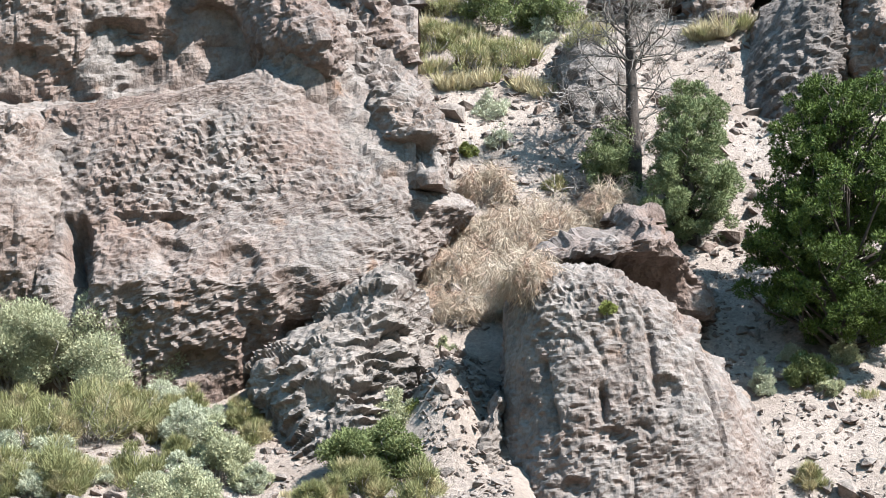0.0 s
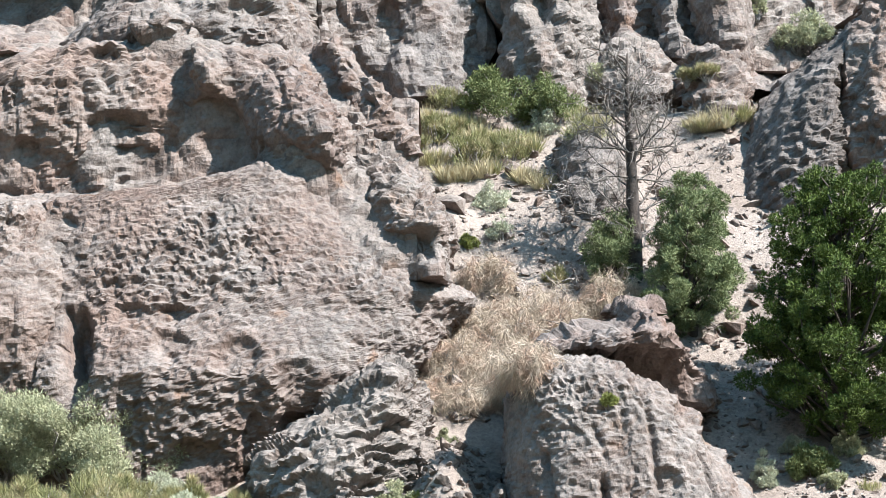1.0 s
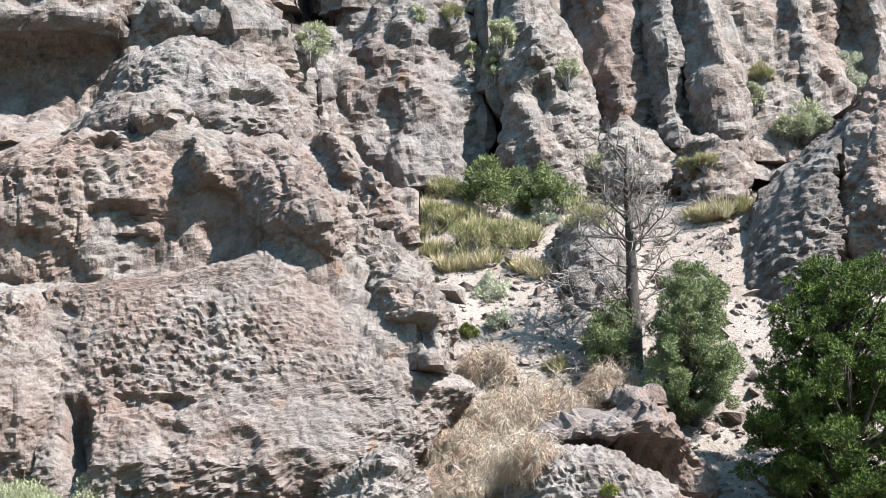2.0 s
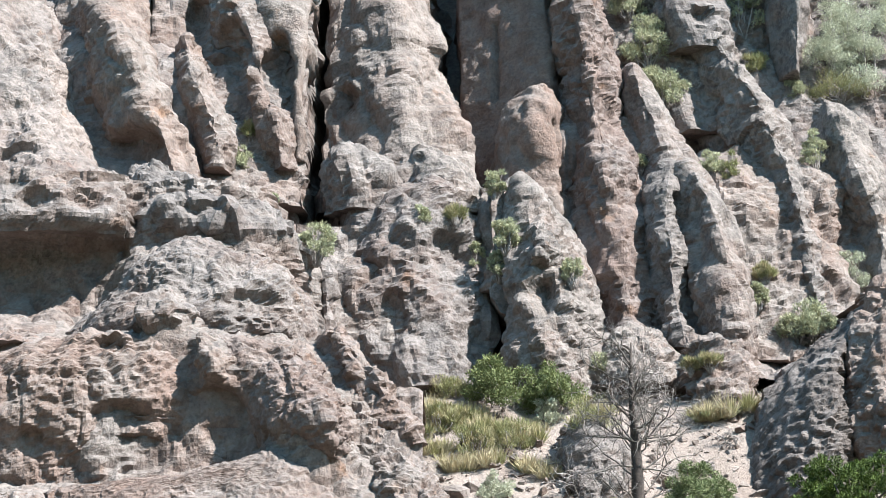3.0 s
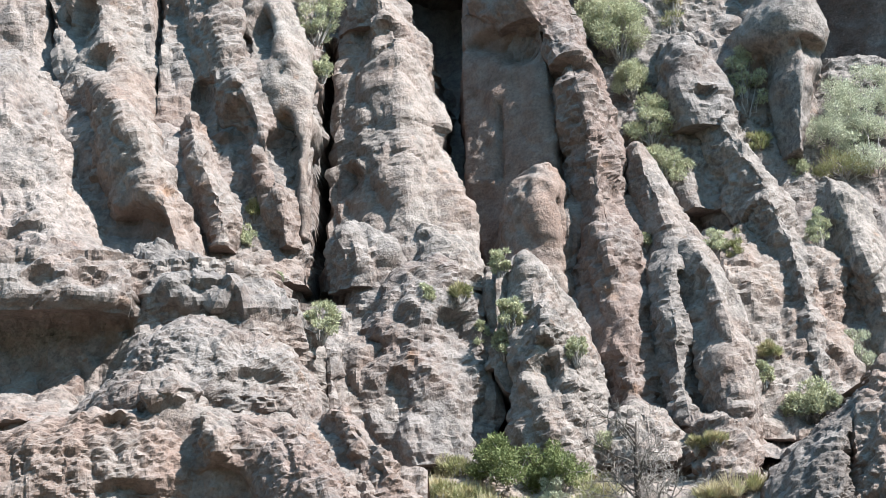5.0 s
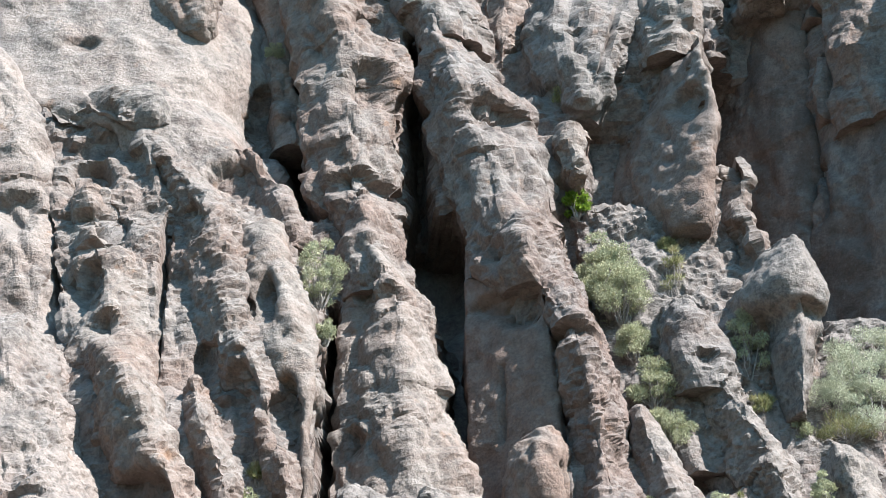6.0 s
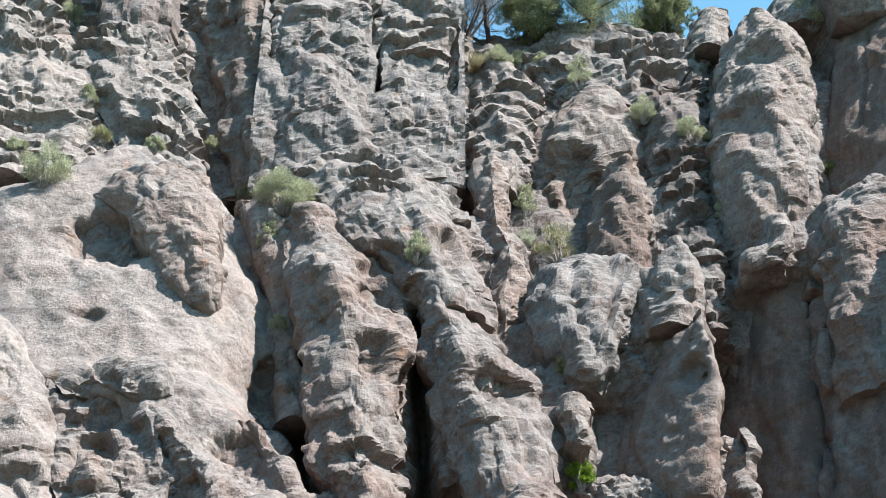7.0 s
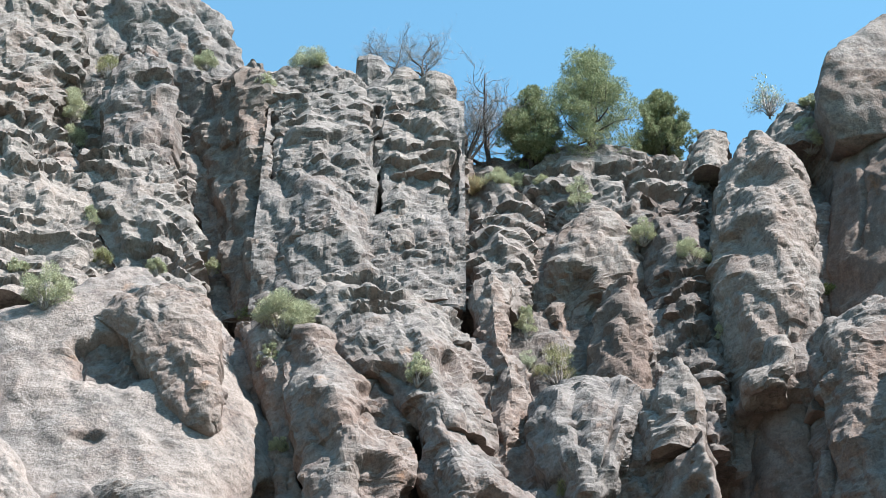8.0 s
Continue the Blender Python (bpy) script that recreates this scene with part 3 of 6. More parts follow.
rock("rock_slab", "grey brown rock ledge split by a vertical crack",
     [(13.52, -9.67, -6.54, 35.00), (13.14, -9.52, -5.69, 34.40), (12.63, -9.40, -5.56, 34.00), (12.19, -9.35, -5.55, 33.90), (12.04, -9.48, -5.70, 34.10)],
     0.50, 0.80, 0.40, 2.8, tuff(0.5, 0.0), 0.054, 1.15, 0.55, 0.75,
     hollows=[(-7.09, 12.58, 0.24, 0.20, 0.34), (-6.23, 12.61, 0.29, 0.20, 0.34)],
     cracks=[(-5.55, 13.10, -5.47, 12.51, 0.050, 0.30)])

rock("rock_slab", "grey rock ledge with broken layered front",
     [(13.53, -5.64, -4.68, 35.40), (13.11, -5.57, -3.80, 34.90), (12.70, -5.53, -3.15, 34.60), (12.25, -5.47, -2.49, 34.50), (12.07, -5.52, -2.41, 34.90), (11.74, -5.55, -2.42, 35.20)],
     0.40, 0.40, 0.90, 2.8, tuff(0.2, 0.0), 0.055, 1.15, 0.55, 0.75,
     cracks=[(-5.58, 13.17, -5.51, 12.58, 0.050, 0.30)], ledges=(0.40, 0.25, -0.12))

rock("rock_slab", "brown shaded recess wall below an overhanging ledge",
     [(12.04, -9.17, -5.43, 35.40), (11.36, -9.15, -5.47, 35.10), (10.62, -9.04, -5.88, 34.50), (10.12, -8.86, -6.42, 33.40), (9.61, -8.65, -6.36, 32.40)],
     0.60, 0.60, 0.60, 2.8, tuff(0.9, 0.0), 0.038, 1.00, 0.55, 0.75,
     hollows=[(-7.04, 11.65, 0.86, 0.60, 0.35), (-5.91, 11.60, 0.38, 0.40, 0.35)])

rock("rock_slab", "pale weathered rock slab sloping down to a ledge",
     [(18.52, -10.83, -8.13, 38.00), (17.35, -10.58, -7.66, 37.40), (15.90, -10.28, -7.28, 36.70), (14.80, -10.06, -6.75, 36.20), (13.86, -9.86, -6.19, 35.70), (13.22, -9.73, -5.95, 35.40)],
     0.60, 0.60, 1.60, 2.8, tuff(0.3, 1.0), 0.056, 1.15, 0.55, 0.50,
     hollows=[(-7.87, 14.12, 0.41, 0.13, 0.27)])

rock("rock_pillar", "leaning rounded rock pillar with reddish brown shaded side",
     [(17.82, -8.00, -6.48, 38.10), (16.95, -7.59, -5.90, 37.32), (15.97, -7.32, -5.46, 36.90), (15.32, -7.08, -5.14, 36.70), (14.68, -6.74, -4.87, 36.50), (14.09, -6.42, -4.68, 36.40), (13.60, -6.19, -4.61, 36.50)],
     0.75, 2.00, 0.80, 1.4, tuff(0.6, 0.0), 0.057, 1.15, 0.55, 0.75,
     hollows=[(-6.06, 14.40, 0.64, 0.57, 0.61)])

rock("rock_pillar", "small knobbly brown rock pillar between larger ribs",
     [(17.19, -5.55, -4.89, 38.20), (16.44, -5.52, -4.61, 37.52), (15.74, -5.39, -4.22, 37.20), (15.12, -5.13, -4.03, 37.10), (14.56, -4.89, -4.01, 37.10), (14.20, -4.78, -4.11, 37.20)],
     0.65, 1.12, 0.70, 1.4, tuff(0.6, 0.0), 0.059, 1.15, 0.55, 0.75)

rock("rock_pillar", "long leaning grey brown rock rib with grooved face",
     [(24.74, -7.92, -6.24, 41.90), (22.60, -6.31, -4.99, 40.42), (20.84, -6.06, -4.23, 39.60), (19.22, -5.84, -3.77, 38.90), (18.01, -5.37, -3.52, 38.40), (16.91, -4.71, -3.18, 38.10), (15.96, -4.30, -3.00, 37.80), (15.11, -4.04, -2.83, 37.70), (14.39, -3.67, -2.75, 37.60)],
     0.62, 1.50, 0.90, 1.60, tuff(0.6, 0.0), 0.059, 1.15, 0.55, 0.75,
     hollows=[(-3.97, 19.49, 0.26, 0.50, 0.47), (-3.33, 16.52, 0.28, 0.71, 0.54), (-5.08, 18.08, 0.23, 0.49, 0.41), (-4.29, 17.19, 0.34, 0.72, 0.41), (-5.87, 21.91, 0.37, 0.71, 0.41), (-3.98, 19.94, 0.24, 0.41, 0.47)])

rock("rock_pillar", "smooth grey rock rib beside a dark vertical cleft",
     [(21.84, -4.76, -3.83, 40.40), (20.36, -4.45, -3.36, 39.42), (19.22, -4.24, -2.97, 38.90), (18.05, -3.99, -2.65, 38.50), (17.23, -3.67, -2.60, 38.30), (16.47, -3.35, -2.66, 38.20), (15.49, -3.15, -2.72, 38.10), (14.64, -3.06, -2.72, 38.00)],
     0.60, 0.50, 0.50, 1.90, tuff(0.3, 0.0), 0.060, 1.15, 0.40, 0.50,
     hollows=[(-3.98, 19.50, 0.26, 0.50, 0.47), (-3.40, 16.83, 0.28, 0.72, 0.54), (-3.96, 19.86, 0.23, 0.40, 0.47)],
     cracks=[(-2.64, 18.33, -2.67, 15.32, 0.055, 0.60), (-2.65, 15.25, -2.55, 13.63, 0.053, 0.60)])

rock("rock_pillar", "knobbly rock pillar with dark weathered hollows",
     [(23.07, -8.98, -7.27, 41.30), (21.79, -8.47, -7.11, 40.42), (20.19, -8.19, -6.43, 39.60), (19.02, -8.08, -6.16, 39.00), (17.93, -7.77, -5.98, 38.50), (16.73, -6.77, -5.82, 38.00)],
     0.50, 1.00, 0.80, 1.4, tuff(0.5, 0.0), 0.061, 1.15, 0.55, 0.50,
     hollows=[(-7.80, 20.29, 0.30, 0.64, 0.68), (-7.10, 18.87, 0.29, 0.31, 0.54), (-7.46, 21.82, 0.31, 0.33, 0.54), (-7.90, 22.30, 0.43, 0.26, 0.54), (-7.55, 21.32, 0.42, 0.25, 0.54)],
     cracks=[(-6.09, 21.75, -5.86, 17.18, 0.056, 0.60)])

rock("rock_slab", "broad pale grey rock buttress with smooth sunlit face",
     [(35.50, -10.00, -7.91, 46.40), (34.32, -11.96, -6.58, 45.70), (32.99, -14.43, -5.91, 45.10), (31.17, -14.06, -5.09, 44.50), (29.42, -13.70, -4.57, 43.90), (27.90, -13.37, -4.52, 43.30), (26.44, -13.05, -5.01, 42.70), (25.38, -9.45, -4.58, 42.20), (24.12, -7.56, -4.02, 41.80), (22.76, -7.14, -3.55, 41.40), (21.72, -6.64, -3.68, 41.00)],
     0.60, 1.00, 2.00, 2.8, tuff(0.4, 1.0), 0.068, 1.15, 0.35, 0.25,
     hollows=[(-8.80, 31.62, 1.05, 0.86, 1.50), (-8.43, 24.50, 0.56, 1.01, 1.30), (-4.59, 26.84, 0.34, 1.13, 1.20), (-4.73, 23.65, 0.78, 0.68, 0.90), (-5.79, 22.73, 0.32, 0.75, 0.80), (-9.57, 23.56, 0.24, 0.54, 0.50), (-9.00, 28.21, 0.42, 0.20, 0.25)],
     cracks=[(-6.55, 23.27, -6.30, 18.36, 0.061, 0.60)])

rock("boulder", "brown rock block jutting from a pale buttress",
     [(33.93, -8.90, -7.11, 45.00), (32.96, -9.63, -6.51, 44.40), (31.97, -8.54, -6.18, 44.00), (30.61, -7.82, -5.97, 43.65), (29.50, -7.44, -5.83, 43.50), (28.76, -7.04, -5.86, 43.50), (28.43, -6.79, -6.02, 43.90)],
     0.75, 0.70, 0.30, 2.20, tuff(0.6, 0.5), 0.062, 1.15, 0.60, 0.45)

rock("rock_slab", "pale brown rock column with weathered hollows",
     [(28.13, -13.29, -10.92, 43.00), (27.26, -13.06, -10.19, 42.50), (25.79, -12.79, -9.44, 42.10), (24.02, -12.45, -9.09, 41.60), (22.01, -12.05, -8.71, 41.00), (19.53, -11.58, -8.21, 40.30), (18.21, -11.25, -7.90, 39.60)],
     0.70, 0.80, 0.80, 2.8, tuff(0.5, 1.0), 0.064, 1.15, 0.55, 0.25,
     hollows=[(-9.76, 22.67, 0.50, 0.58, 0.54)])

rock("boulder", "dark grey rock brow jutting over a hollow",
     [(26.54, -7.51, -6.94, 42.40), (25.85, -9.43, -6.71, 42.00), (25.31, -9.38, -6.68, 41.80), (25.09, -9.20, -6.89, 42.00), (25.05, -8.73, -7.13, 42.40)],
     0.60, 0.60, 0.60, 1.9, tuff(0.1, 0.0), 0.072, 1.30, 0.70, 0.50,
     hollows=[(-8.51, 25.16, 0.79, 0.91, 0.81)])

rock("boulder", "dark grey pitted rock knob",
     [(23.16, -7.96, -7.70, 41.50), (22.61, -8.61, -7.35, 41.10), (21.82, -8.51, -7.14, 40.90), (21.08, -8.37, -6.94, 40.80)],
     0.60, 0.50, 0.50, 1.9, tuff(0.1, 0.0), 0.067, 1.15, 0.70, 0.50,
     hollows=[(-7.55, 22.07, 0.31, 0.33, 0.54), (-7.96, 22.46, 0.44, 0.26, 0.54), (-7.68, 21.67, 0.43, 0.26, 0.54)])

rock("rock_pillar", "leaning grey rock rib under a dark brow",
     [(25.48, -8.28, -6.88, 42.50), (24.37, -7.96, -6.72, 41.72), (23.28, -7.62, -6.47, 41.30), (22.47, -7.15, -6.27, 41.10), (21.86, -6.71, -6.19, 41.00)],
     0.80, 1.25, 0.50, 1.4, tuff(0.3, 0.0), 0.068, 1.15, 0.70, 0.50,
     cracks=[(-6.46, 22.96, -6.21, 18.12, 0.060, 0.60)])

rock("boulder", "brown rock lump with shaded underside",
     [(24.61, -5.60, -4.69, 42.10), (23.77, -5.39, -4.10, 41.70), (22.85, -5.10, -3.52, 41.30), (22.13, -4.66, -3.29, 41.00), (21.51, -4.24, -3.24, 40.90)],
     0.85, 1.20, 0.50, 1.9, tuff(0.7, 0.0), 0.068, 1.15, 0.70, 0.50,
     hollows=[(-4.84, 23.57, 0.77, 0.74, 0.47)])

rock("rock_pillar", "tall pinkish brown rock pillar with eroded hollows",
     [(32.50, -4.61, -3.16, 45.10), (31.37, -4.43, -2.45, 44.32), (29.94, -4.33, -1.53, 43.70), (28.30, -4.02, -1.01, 43.20), (26.79, -3.73, -0.99, 42.80), (25.33, -3.59, -1.04, 42.40), (23.93, -3.41, -1.21, 42.00), (22.52, -2.79, -1.06, 41.50), (21.49, -2.62, -0.91, 41.10), (20.47, -2.58, -0.90, 40.80)],
     0.50, 1.00, 1.20, 1.50, tuff(0.6, 0.0), 0.067, 1.15, 0.70, 0.50,
     hollows=[(-2.12, 26.99, 0.41, 0.70, 0.61), (-2.16, 23.93, 0.52, 0.30, 0.54), (-2.67, 23.82, 0.32, 0.30, 0.41), (-1.51, 23.73, 0.39, 0.37, 0.41), (-1.78, 29.29, 0.56, 0.48, 0.59), (-1.17, 26.19, 0.20, 0.93, 0.54), (-1.82, 30.12, 0.57, 0.62, 0.51)],
     cracks=[(-0.96, 28.04, -0.93, 21.73, 0.057, 0.50)])

rock("rock_slab", "stack of thin grey rock ledges capping a pillar",
     [(35.29, -4.17, -1.66, 46.50), (34.61, -4.45, -1.02, 46.00), (33.77, -4.06, -0.09, 45.60), (32.85, -3.70, 0.39, 45.20), (32.46, -3.24, 0.35, 45.20)],
     0.50, 0.80, 0.80, 2.8, tuff(0.1, 0.0), 0.081, 1.30, 0.70, 0.50,
     cracks=[(-1.88, 37.22, -1.85, 35.44, 0.050, 0.40)], ledges=(0.62, 0.62, -0.10))

rock("rock_slab", "grey brown rock block under a ledge stack",
     [(33.12, -3.71, -0.09, 45.20), (32.15, -3.65, 0.44, 44.70), (30.66, -2.42, 0.56, 44.30), (29.45, -0.95, 0.74, 44.00), (28.65, -0.66, 0.82, 43.90)],
     0.50, 0.80, 1.20, 2.8, tuff(0.4, 0.0), 0.077, 1.30, 0.70, 0.50,
     hollows=[(-1.85, 30.50, 0.58, 0.63, 0.51), (-0.12, 31.17, 0.29, 0.90, 0.51)],
     cracks=[(0.54, 31.69, 0.88, 29.29, 0.050, 0.35)])

rock("rock_pillar", "tall rounded rock pillar with sunlit right side",
     [(30.06, -1.02, -0.09, 44.50), (28.72, -0.92, 0.33, 43.62), (27.43, -0.86, 1.30, 43.10), (26.41, -0.71, 1.86, 42.70), (25.12, -0.43, 2.05, 42.30), (23.87, -0.10, 2.33, 41.90), (22.46, 0.23, 2.60, 41.40), (21.28, 0.28, 2.93, 41.10)],
     0.40, 1.20, 1.30, 1.50, tuff(0.5, 0.0), 0.068, 1.15, 0.70, 0.50,
     hollows=[(0.74, 21.63, 0.22, 0.29, 0.41), (0.97, 25.91, 0.67, 0.43, 0.54), (0.90, 21.80, 0.17, 0.29, 0.41), (1.42, 27.42, 0.41, 0.28, 0.51)],
     cracks=[(-0.99, 28.80, -0.96, 22.31, 0.059, 0.50)])

rock("rock_pillar", "great rock pillar with smooth orange brown face",
     [(22.21, 0.28, 1.25, 41.30), (21.24, 0.25, 1.97, 41.00), (19.32, 0.21, 2.22, 40.60), (17.24, 0.33, 2.34, 40.20), (15.65, 0.58, 2.35, 39.90), (14.35, 0.91, 2.37, 39.60), (13.23, 1.13, 2.44, 39.40)],
     0.90, 1.50, 0.40, 1.30, tuff(1.0, 0.0), 0.061, 1.15, 0.30, 0.40,
     hollows=[(0.74, 21.70, 0.22, 0.29, 0.41), (1.45, 20.02, 0.36, 0.28, 0.47), (0.85, 20.47, 0.49, 0.24, 0.41), (0.90, 21.84, 0.17, 0.29, 0.41), (1.36, 20.31, 0.43, 0.28, 0.41)],
     cracks=[(2.30, 16.18, 2.38, 14.73, 0.050, 0.25), (1.01, 18.72, 0.99, 16.93, 0.050, 0.20)])

rock("rock_pillar", "knobbly brown rock rib edging a smooth pillar",
     [(22.36, 0.78, 2.54, 41.20), (21.41, 0.27, 2.68, 40.80), (20.60, 0.98, 2.90, 40.50), (19.32, 1.86, 3.20, 40.00), (17.87, 2.17, 3.49, 39.60), (16.36, 2.39, 3.61, 39.20), (15.29, 2.47, 3.76, 38.90), (14.25, 2.47, 3.89, 38.60), (12.99, 2.57, 4.09, 38.20), (11.80, 2.76, 4.01, 37.90), (10.67, 2.85, 3.82, 37.70)],
     0.45, 1.25, 1.30, 1.7, tuff(0.7, 0.0), 0.057, 1.15, 0.60, 0.75,
     hollows=[(0.73, 21.44, 0.22, 0.29, 0.41), (1.44, 19.99, 0.36, 0.28, 0.47), (2.35, 19.11, 0.47, 0.19, 0.47), (3.27, 15.89, 0.23, 0.48, 0.27), (0.89, 21.64, 0.17, 0.28, 0.41), (1.36, 20.29, 0.42, 0.28, 0.41)])

rock("boulder", "brown rock block against a tall pillar",
     [(16.73, 1.22, 2.14, 39.60), (16.25, 1.05, 2.30, 39.10), (15.55, 0.96, 2.34, 38.95), (14.60, 0.89, 2.37, 38.95), (13.69, 1.16, 2.42, 39.00), (13.03, 1.44, 2.54, 39.10)],
     0.70, 1.00, 0.60, 2.2, tuff(0.8, 0.0), 0.061, 1.15, 0.40, 0.60,
     cracks=[(2.25, 15.89, 2.33, 14.46, 0.050, 0.25)])

rock("rock_pillar", "broad sunlit rock pillar between two dark clefts",
     [(22.11, -2.61, -1.64, 41.50), (21.29, -2.44, -1.25, 40.82), (20.42, -2.40, -0.68, 40.40), (19.63, -2.46, -0.30, 40.10), (18.30, -2.53, -0.21, 39.70), (17.43, -2.48, -0.14, 39.40), (16.57, -2.42, 0.11, 39.10), (15.46, -2.46, 0.34, 38.70), (14.66, -2.59, 0.54, 38.40), (13.99, -2.62, 0.67, 38.20)],
     0.60, 1.38, 1.00, 1.4, tuff(0.5, 0.6), 0.060, 1.15, 0.55, 0.35,
     hollows=[(-1.94, 20.21, 0.24, 0.64, 0.47), (-1.33, 20.11, 0.30, 0.26, 0.41), (-2.07, 16.59, 0.23, 0.37, 0.34)])

rock("boulder", "grey rock block with fractured layers",
     [(15.17, -2.29, -1.73, 38.40), (14.73, -2.56, -1.04, 37.90), (14.15, -2.54, -0.86, 37.70), (13.56, -2.50, -0.79, 37.70)],
     0.50, 0.80, 0.80, 1.9, tuff(0.2, 0.0), 0.059, 1.15, 0.55, 0.75,
     cracks=[(-2.63, 15.11, -2.52, 13.50, 0.053, 0.60)])

rock("boulder", "rounded grey rock block at a pillar foot",
     [(15.05, -1.00, 0.06, 38.40), (14.47, -1.04, 0.62, 38.00), (13.95, -0.87, 0.74, 37.80), (13.50, -0.81, 0.78, 37.80)],
     0.60, 1.00, 1.00, 1.9, tuff(0.2, 0.0), 0.059, 1.15, 0.55, 0.75,
     cracks=[(0.75, 14.52, 0.73, 12.57, 0.050, 0.30)])

rock("boulder", "large rounded grey brown rock bulge at the cliff foot",
     [(14.01, -0.82, 0.50, 37.70), (13.73, -1.91, 0.58, 37.40), (13.06, -2.21, 0.73, 37.10), (12.45, -2.40, 0.79, 36.90), (11.64, -2.43, 0.85, 36.70), (10.98, -2.30, 0.95, 36.60), (10.32, -2.03, 0.94, 36.50), (9.78, -1.49, 0.89, 36.40)],
     0.50, 1.40, 1.20, 1.9, tuff(0.3, 0.0), 0.056, 1.15, 0.55, 0.75,
     hollows=[(-1.07, 11.21, 0.26, 0.54, 0.41), (0.06, 12.64, 0.42, 0.44, 0.41), (-1.61, 12.17, 0.31, 0.22, 0.27)],
     cracks=[(-2.46, 12.30, -2.33, 11.08, 0.051, 0.50), (0.97, 13.13, 0.98, 10.52, 0.050, 0.40), (0.74, 14.25, 0.72, 12.35, 0.050, 0.30)])

rock("boulder", "rounded grey boulder grown with shrubs at the cliff foot",
     [(14.06, 1.21, 1.49, 37.50), (13.67, 0.92, 2.06, 37.10), (12.97, 0.83, 2.41, 36.80), (12.34, 0.82, 2.65, 36.50), (11.64, 0.89, 2.80, 36.30), (10.85, 0.97, 2.80, 36.10), (10.20, 1.08, 2.78, 36.00), (9.59, 1.28, 2.72, 36.00)],
     0.50, 1.00, 1.30, 1.9, tuff(0.2, 0.0), 0.055, 1.15, 0.55, 0.75,
     hollows=[(1.69, 11.53, 0.25, 0.32, 0.47)],
     cracks=[(0.96, 12.98, 0.96, 10.40, 0.050, 0.40), (0.73, 14.11, 0.71, 12.22, 0.050, 0.30)])

rock("boulder", "jutting grey rock block on a boulder",
     [(12.84, 1.46, 1.88, 36.40), (12.51, 1.35, 2.11, 36.20), (12.13, 1.34, 2.12, 36.15), (11.93, 1.56, 2.08, 36.50)],
     0.50, 0.40, 0.50, 1.9, tuff(0.1, 0.0), 0.057, 1.15, 0.55, 0.75)

rock("rock_pillar", "thin dark grey rock rib",
     [(14.72, 4.07, 4.58, 38.90), (14.15, 3.89, 4.52, 38.22), (13.31, 3.81, 4.49, 37.90), (12.36, 3.93, 4.47, 37.70), (11.43, 3.99, 4.57, 37.50), (10.73, 4.06, 4.58, 37.30)],
     0.50, 0.75, 0.60, 1.4, tuff(0.1, 0.0), 0.057, 1.15, 0.55, 0.75,
     cracks=[(4.44, 14.06, 4.74, 11.15, 0.050, 0.40)])

rock("rock_pillar", "rounded grey rock rib rising from the slope",
     [(14.75, 4.21, 5.02, 38.80), (14.14, 4.35, 5.24, 38.02), (13.22, 4.39, 5.59, 37.60), (12.60, 4.40, 5.76, 37.40), (11.78, 4.43, 5.78, 37.20), (10.87, 4.57, 5.79, 37.00), (10.21, 4.64, 5.74, 36.90)],
     0.60, 1.50, 0.90, 1.40, tuff(0.3, 0.0), 0.056, 1.15, 0.55, 0.75,
     cracks=[(4.39, 13.92, 4.69, 11.04, 0.050, 0.40)])

rock("rock_pillar", "pale leaning rock rib with brown shaded side",
     [(17.46, 3.54, 4.14, 40.30), (16.62, 3.57, 4.33, 39.90), (15.78, 3.63, 4.77, 39.60), (14.95, 3.70, 5.10, 39.30), (14.06, 3.88, 5.26, 39.10)],
     0.50, 1.12, 0.60, 1.4, tuff(0.5, 0.6), 0.061, 1.15, 0.55, 0.35)

rock("boulder", "rounded grey rock head on a ridge",
     [(20.46, 4.55, 5.36, 41.50), (19.80, 4.37, 5.78, 41.10), (19.01, 4.35, 6.08, 40.80), (18.13, 4.69, 6.16, 40.70)],
     0.50, 0.80, 0.80, 1.9, tuff(0.1, 0.0), 0.065, 1.15, 0.55, 0.50,
     hollows=[(5.39, 18.89, 0.24, 0.19, 0.41)])

rock("rock_pillar", "long grey rock ridge descending to the slope",
     [(18.32, 4.68, 6.17, 40.70), (17.23, 4.95, 6.53, 40.20), (16.33, 5.10, 7.01, 39.80), (15.50, 5.44, 7.20, 39.50), (14.68, 5.82, 7.27, 39.20), (13.77, 6.02, 7.28, 38.90), (12.88, 6.04, 7.45, 38.60), (12.01, 6.01, 7.50, 38.30), (10.95, 6.12, 7.40, 38.00)],
     0.68, 2.60, 1.00, 1.40, tuff(0.0, 0.0), 0.058, 1.15, 0.55, 0.75)

rock("rock_pillar", "mushroom shaped grey hoodoo rock with narrow stem",
     [(21.89, 7.08, 7.72, 41.10), (21.33, 6.64, 8.00, 40.80), (20.62, 6.21, 8.11, 40.60), (20.22, 6.29, 8.05, 40.60), (19.90, 6.81, 7.95, 40.80), (19.12, 6.85, 7.76, 40.70), (18.29, 6.88, 7.64, 40.60), (17.47, 6.97, 7.48, 40.50)],
     0.62, 1.00, 0.80, 1.70, tuff(0.1, 0.0), 0.066, 1.15, 0.35, 0.50,
     hollows=[(7.66, 20.00, 0.31, 0.16, 0.41)])

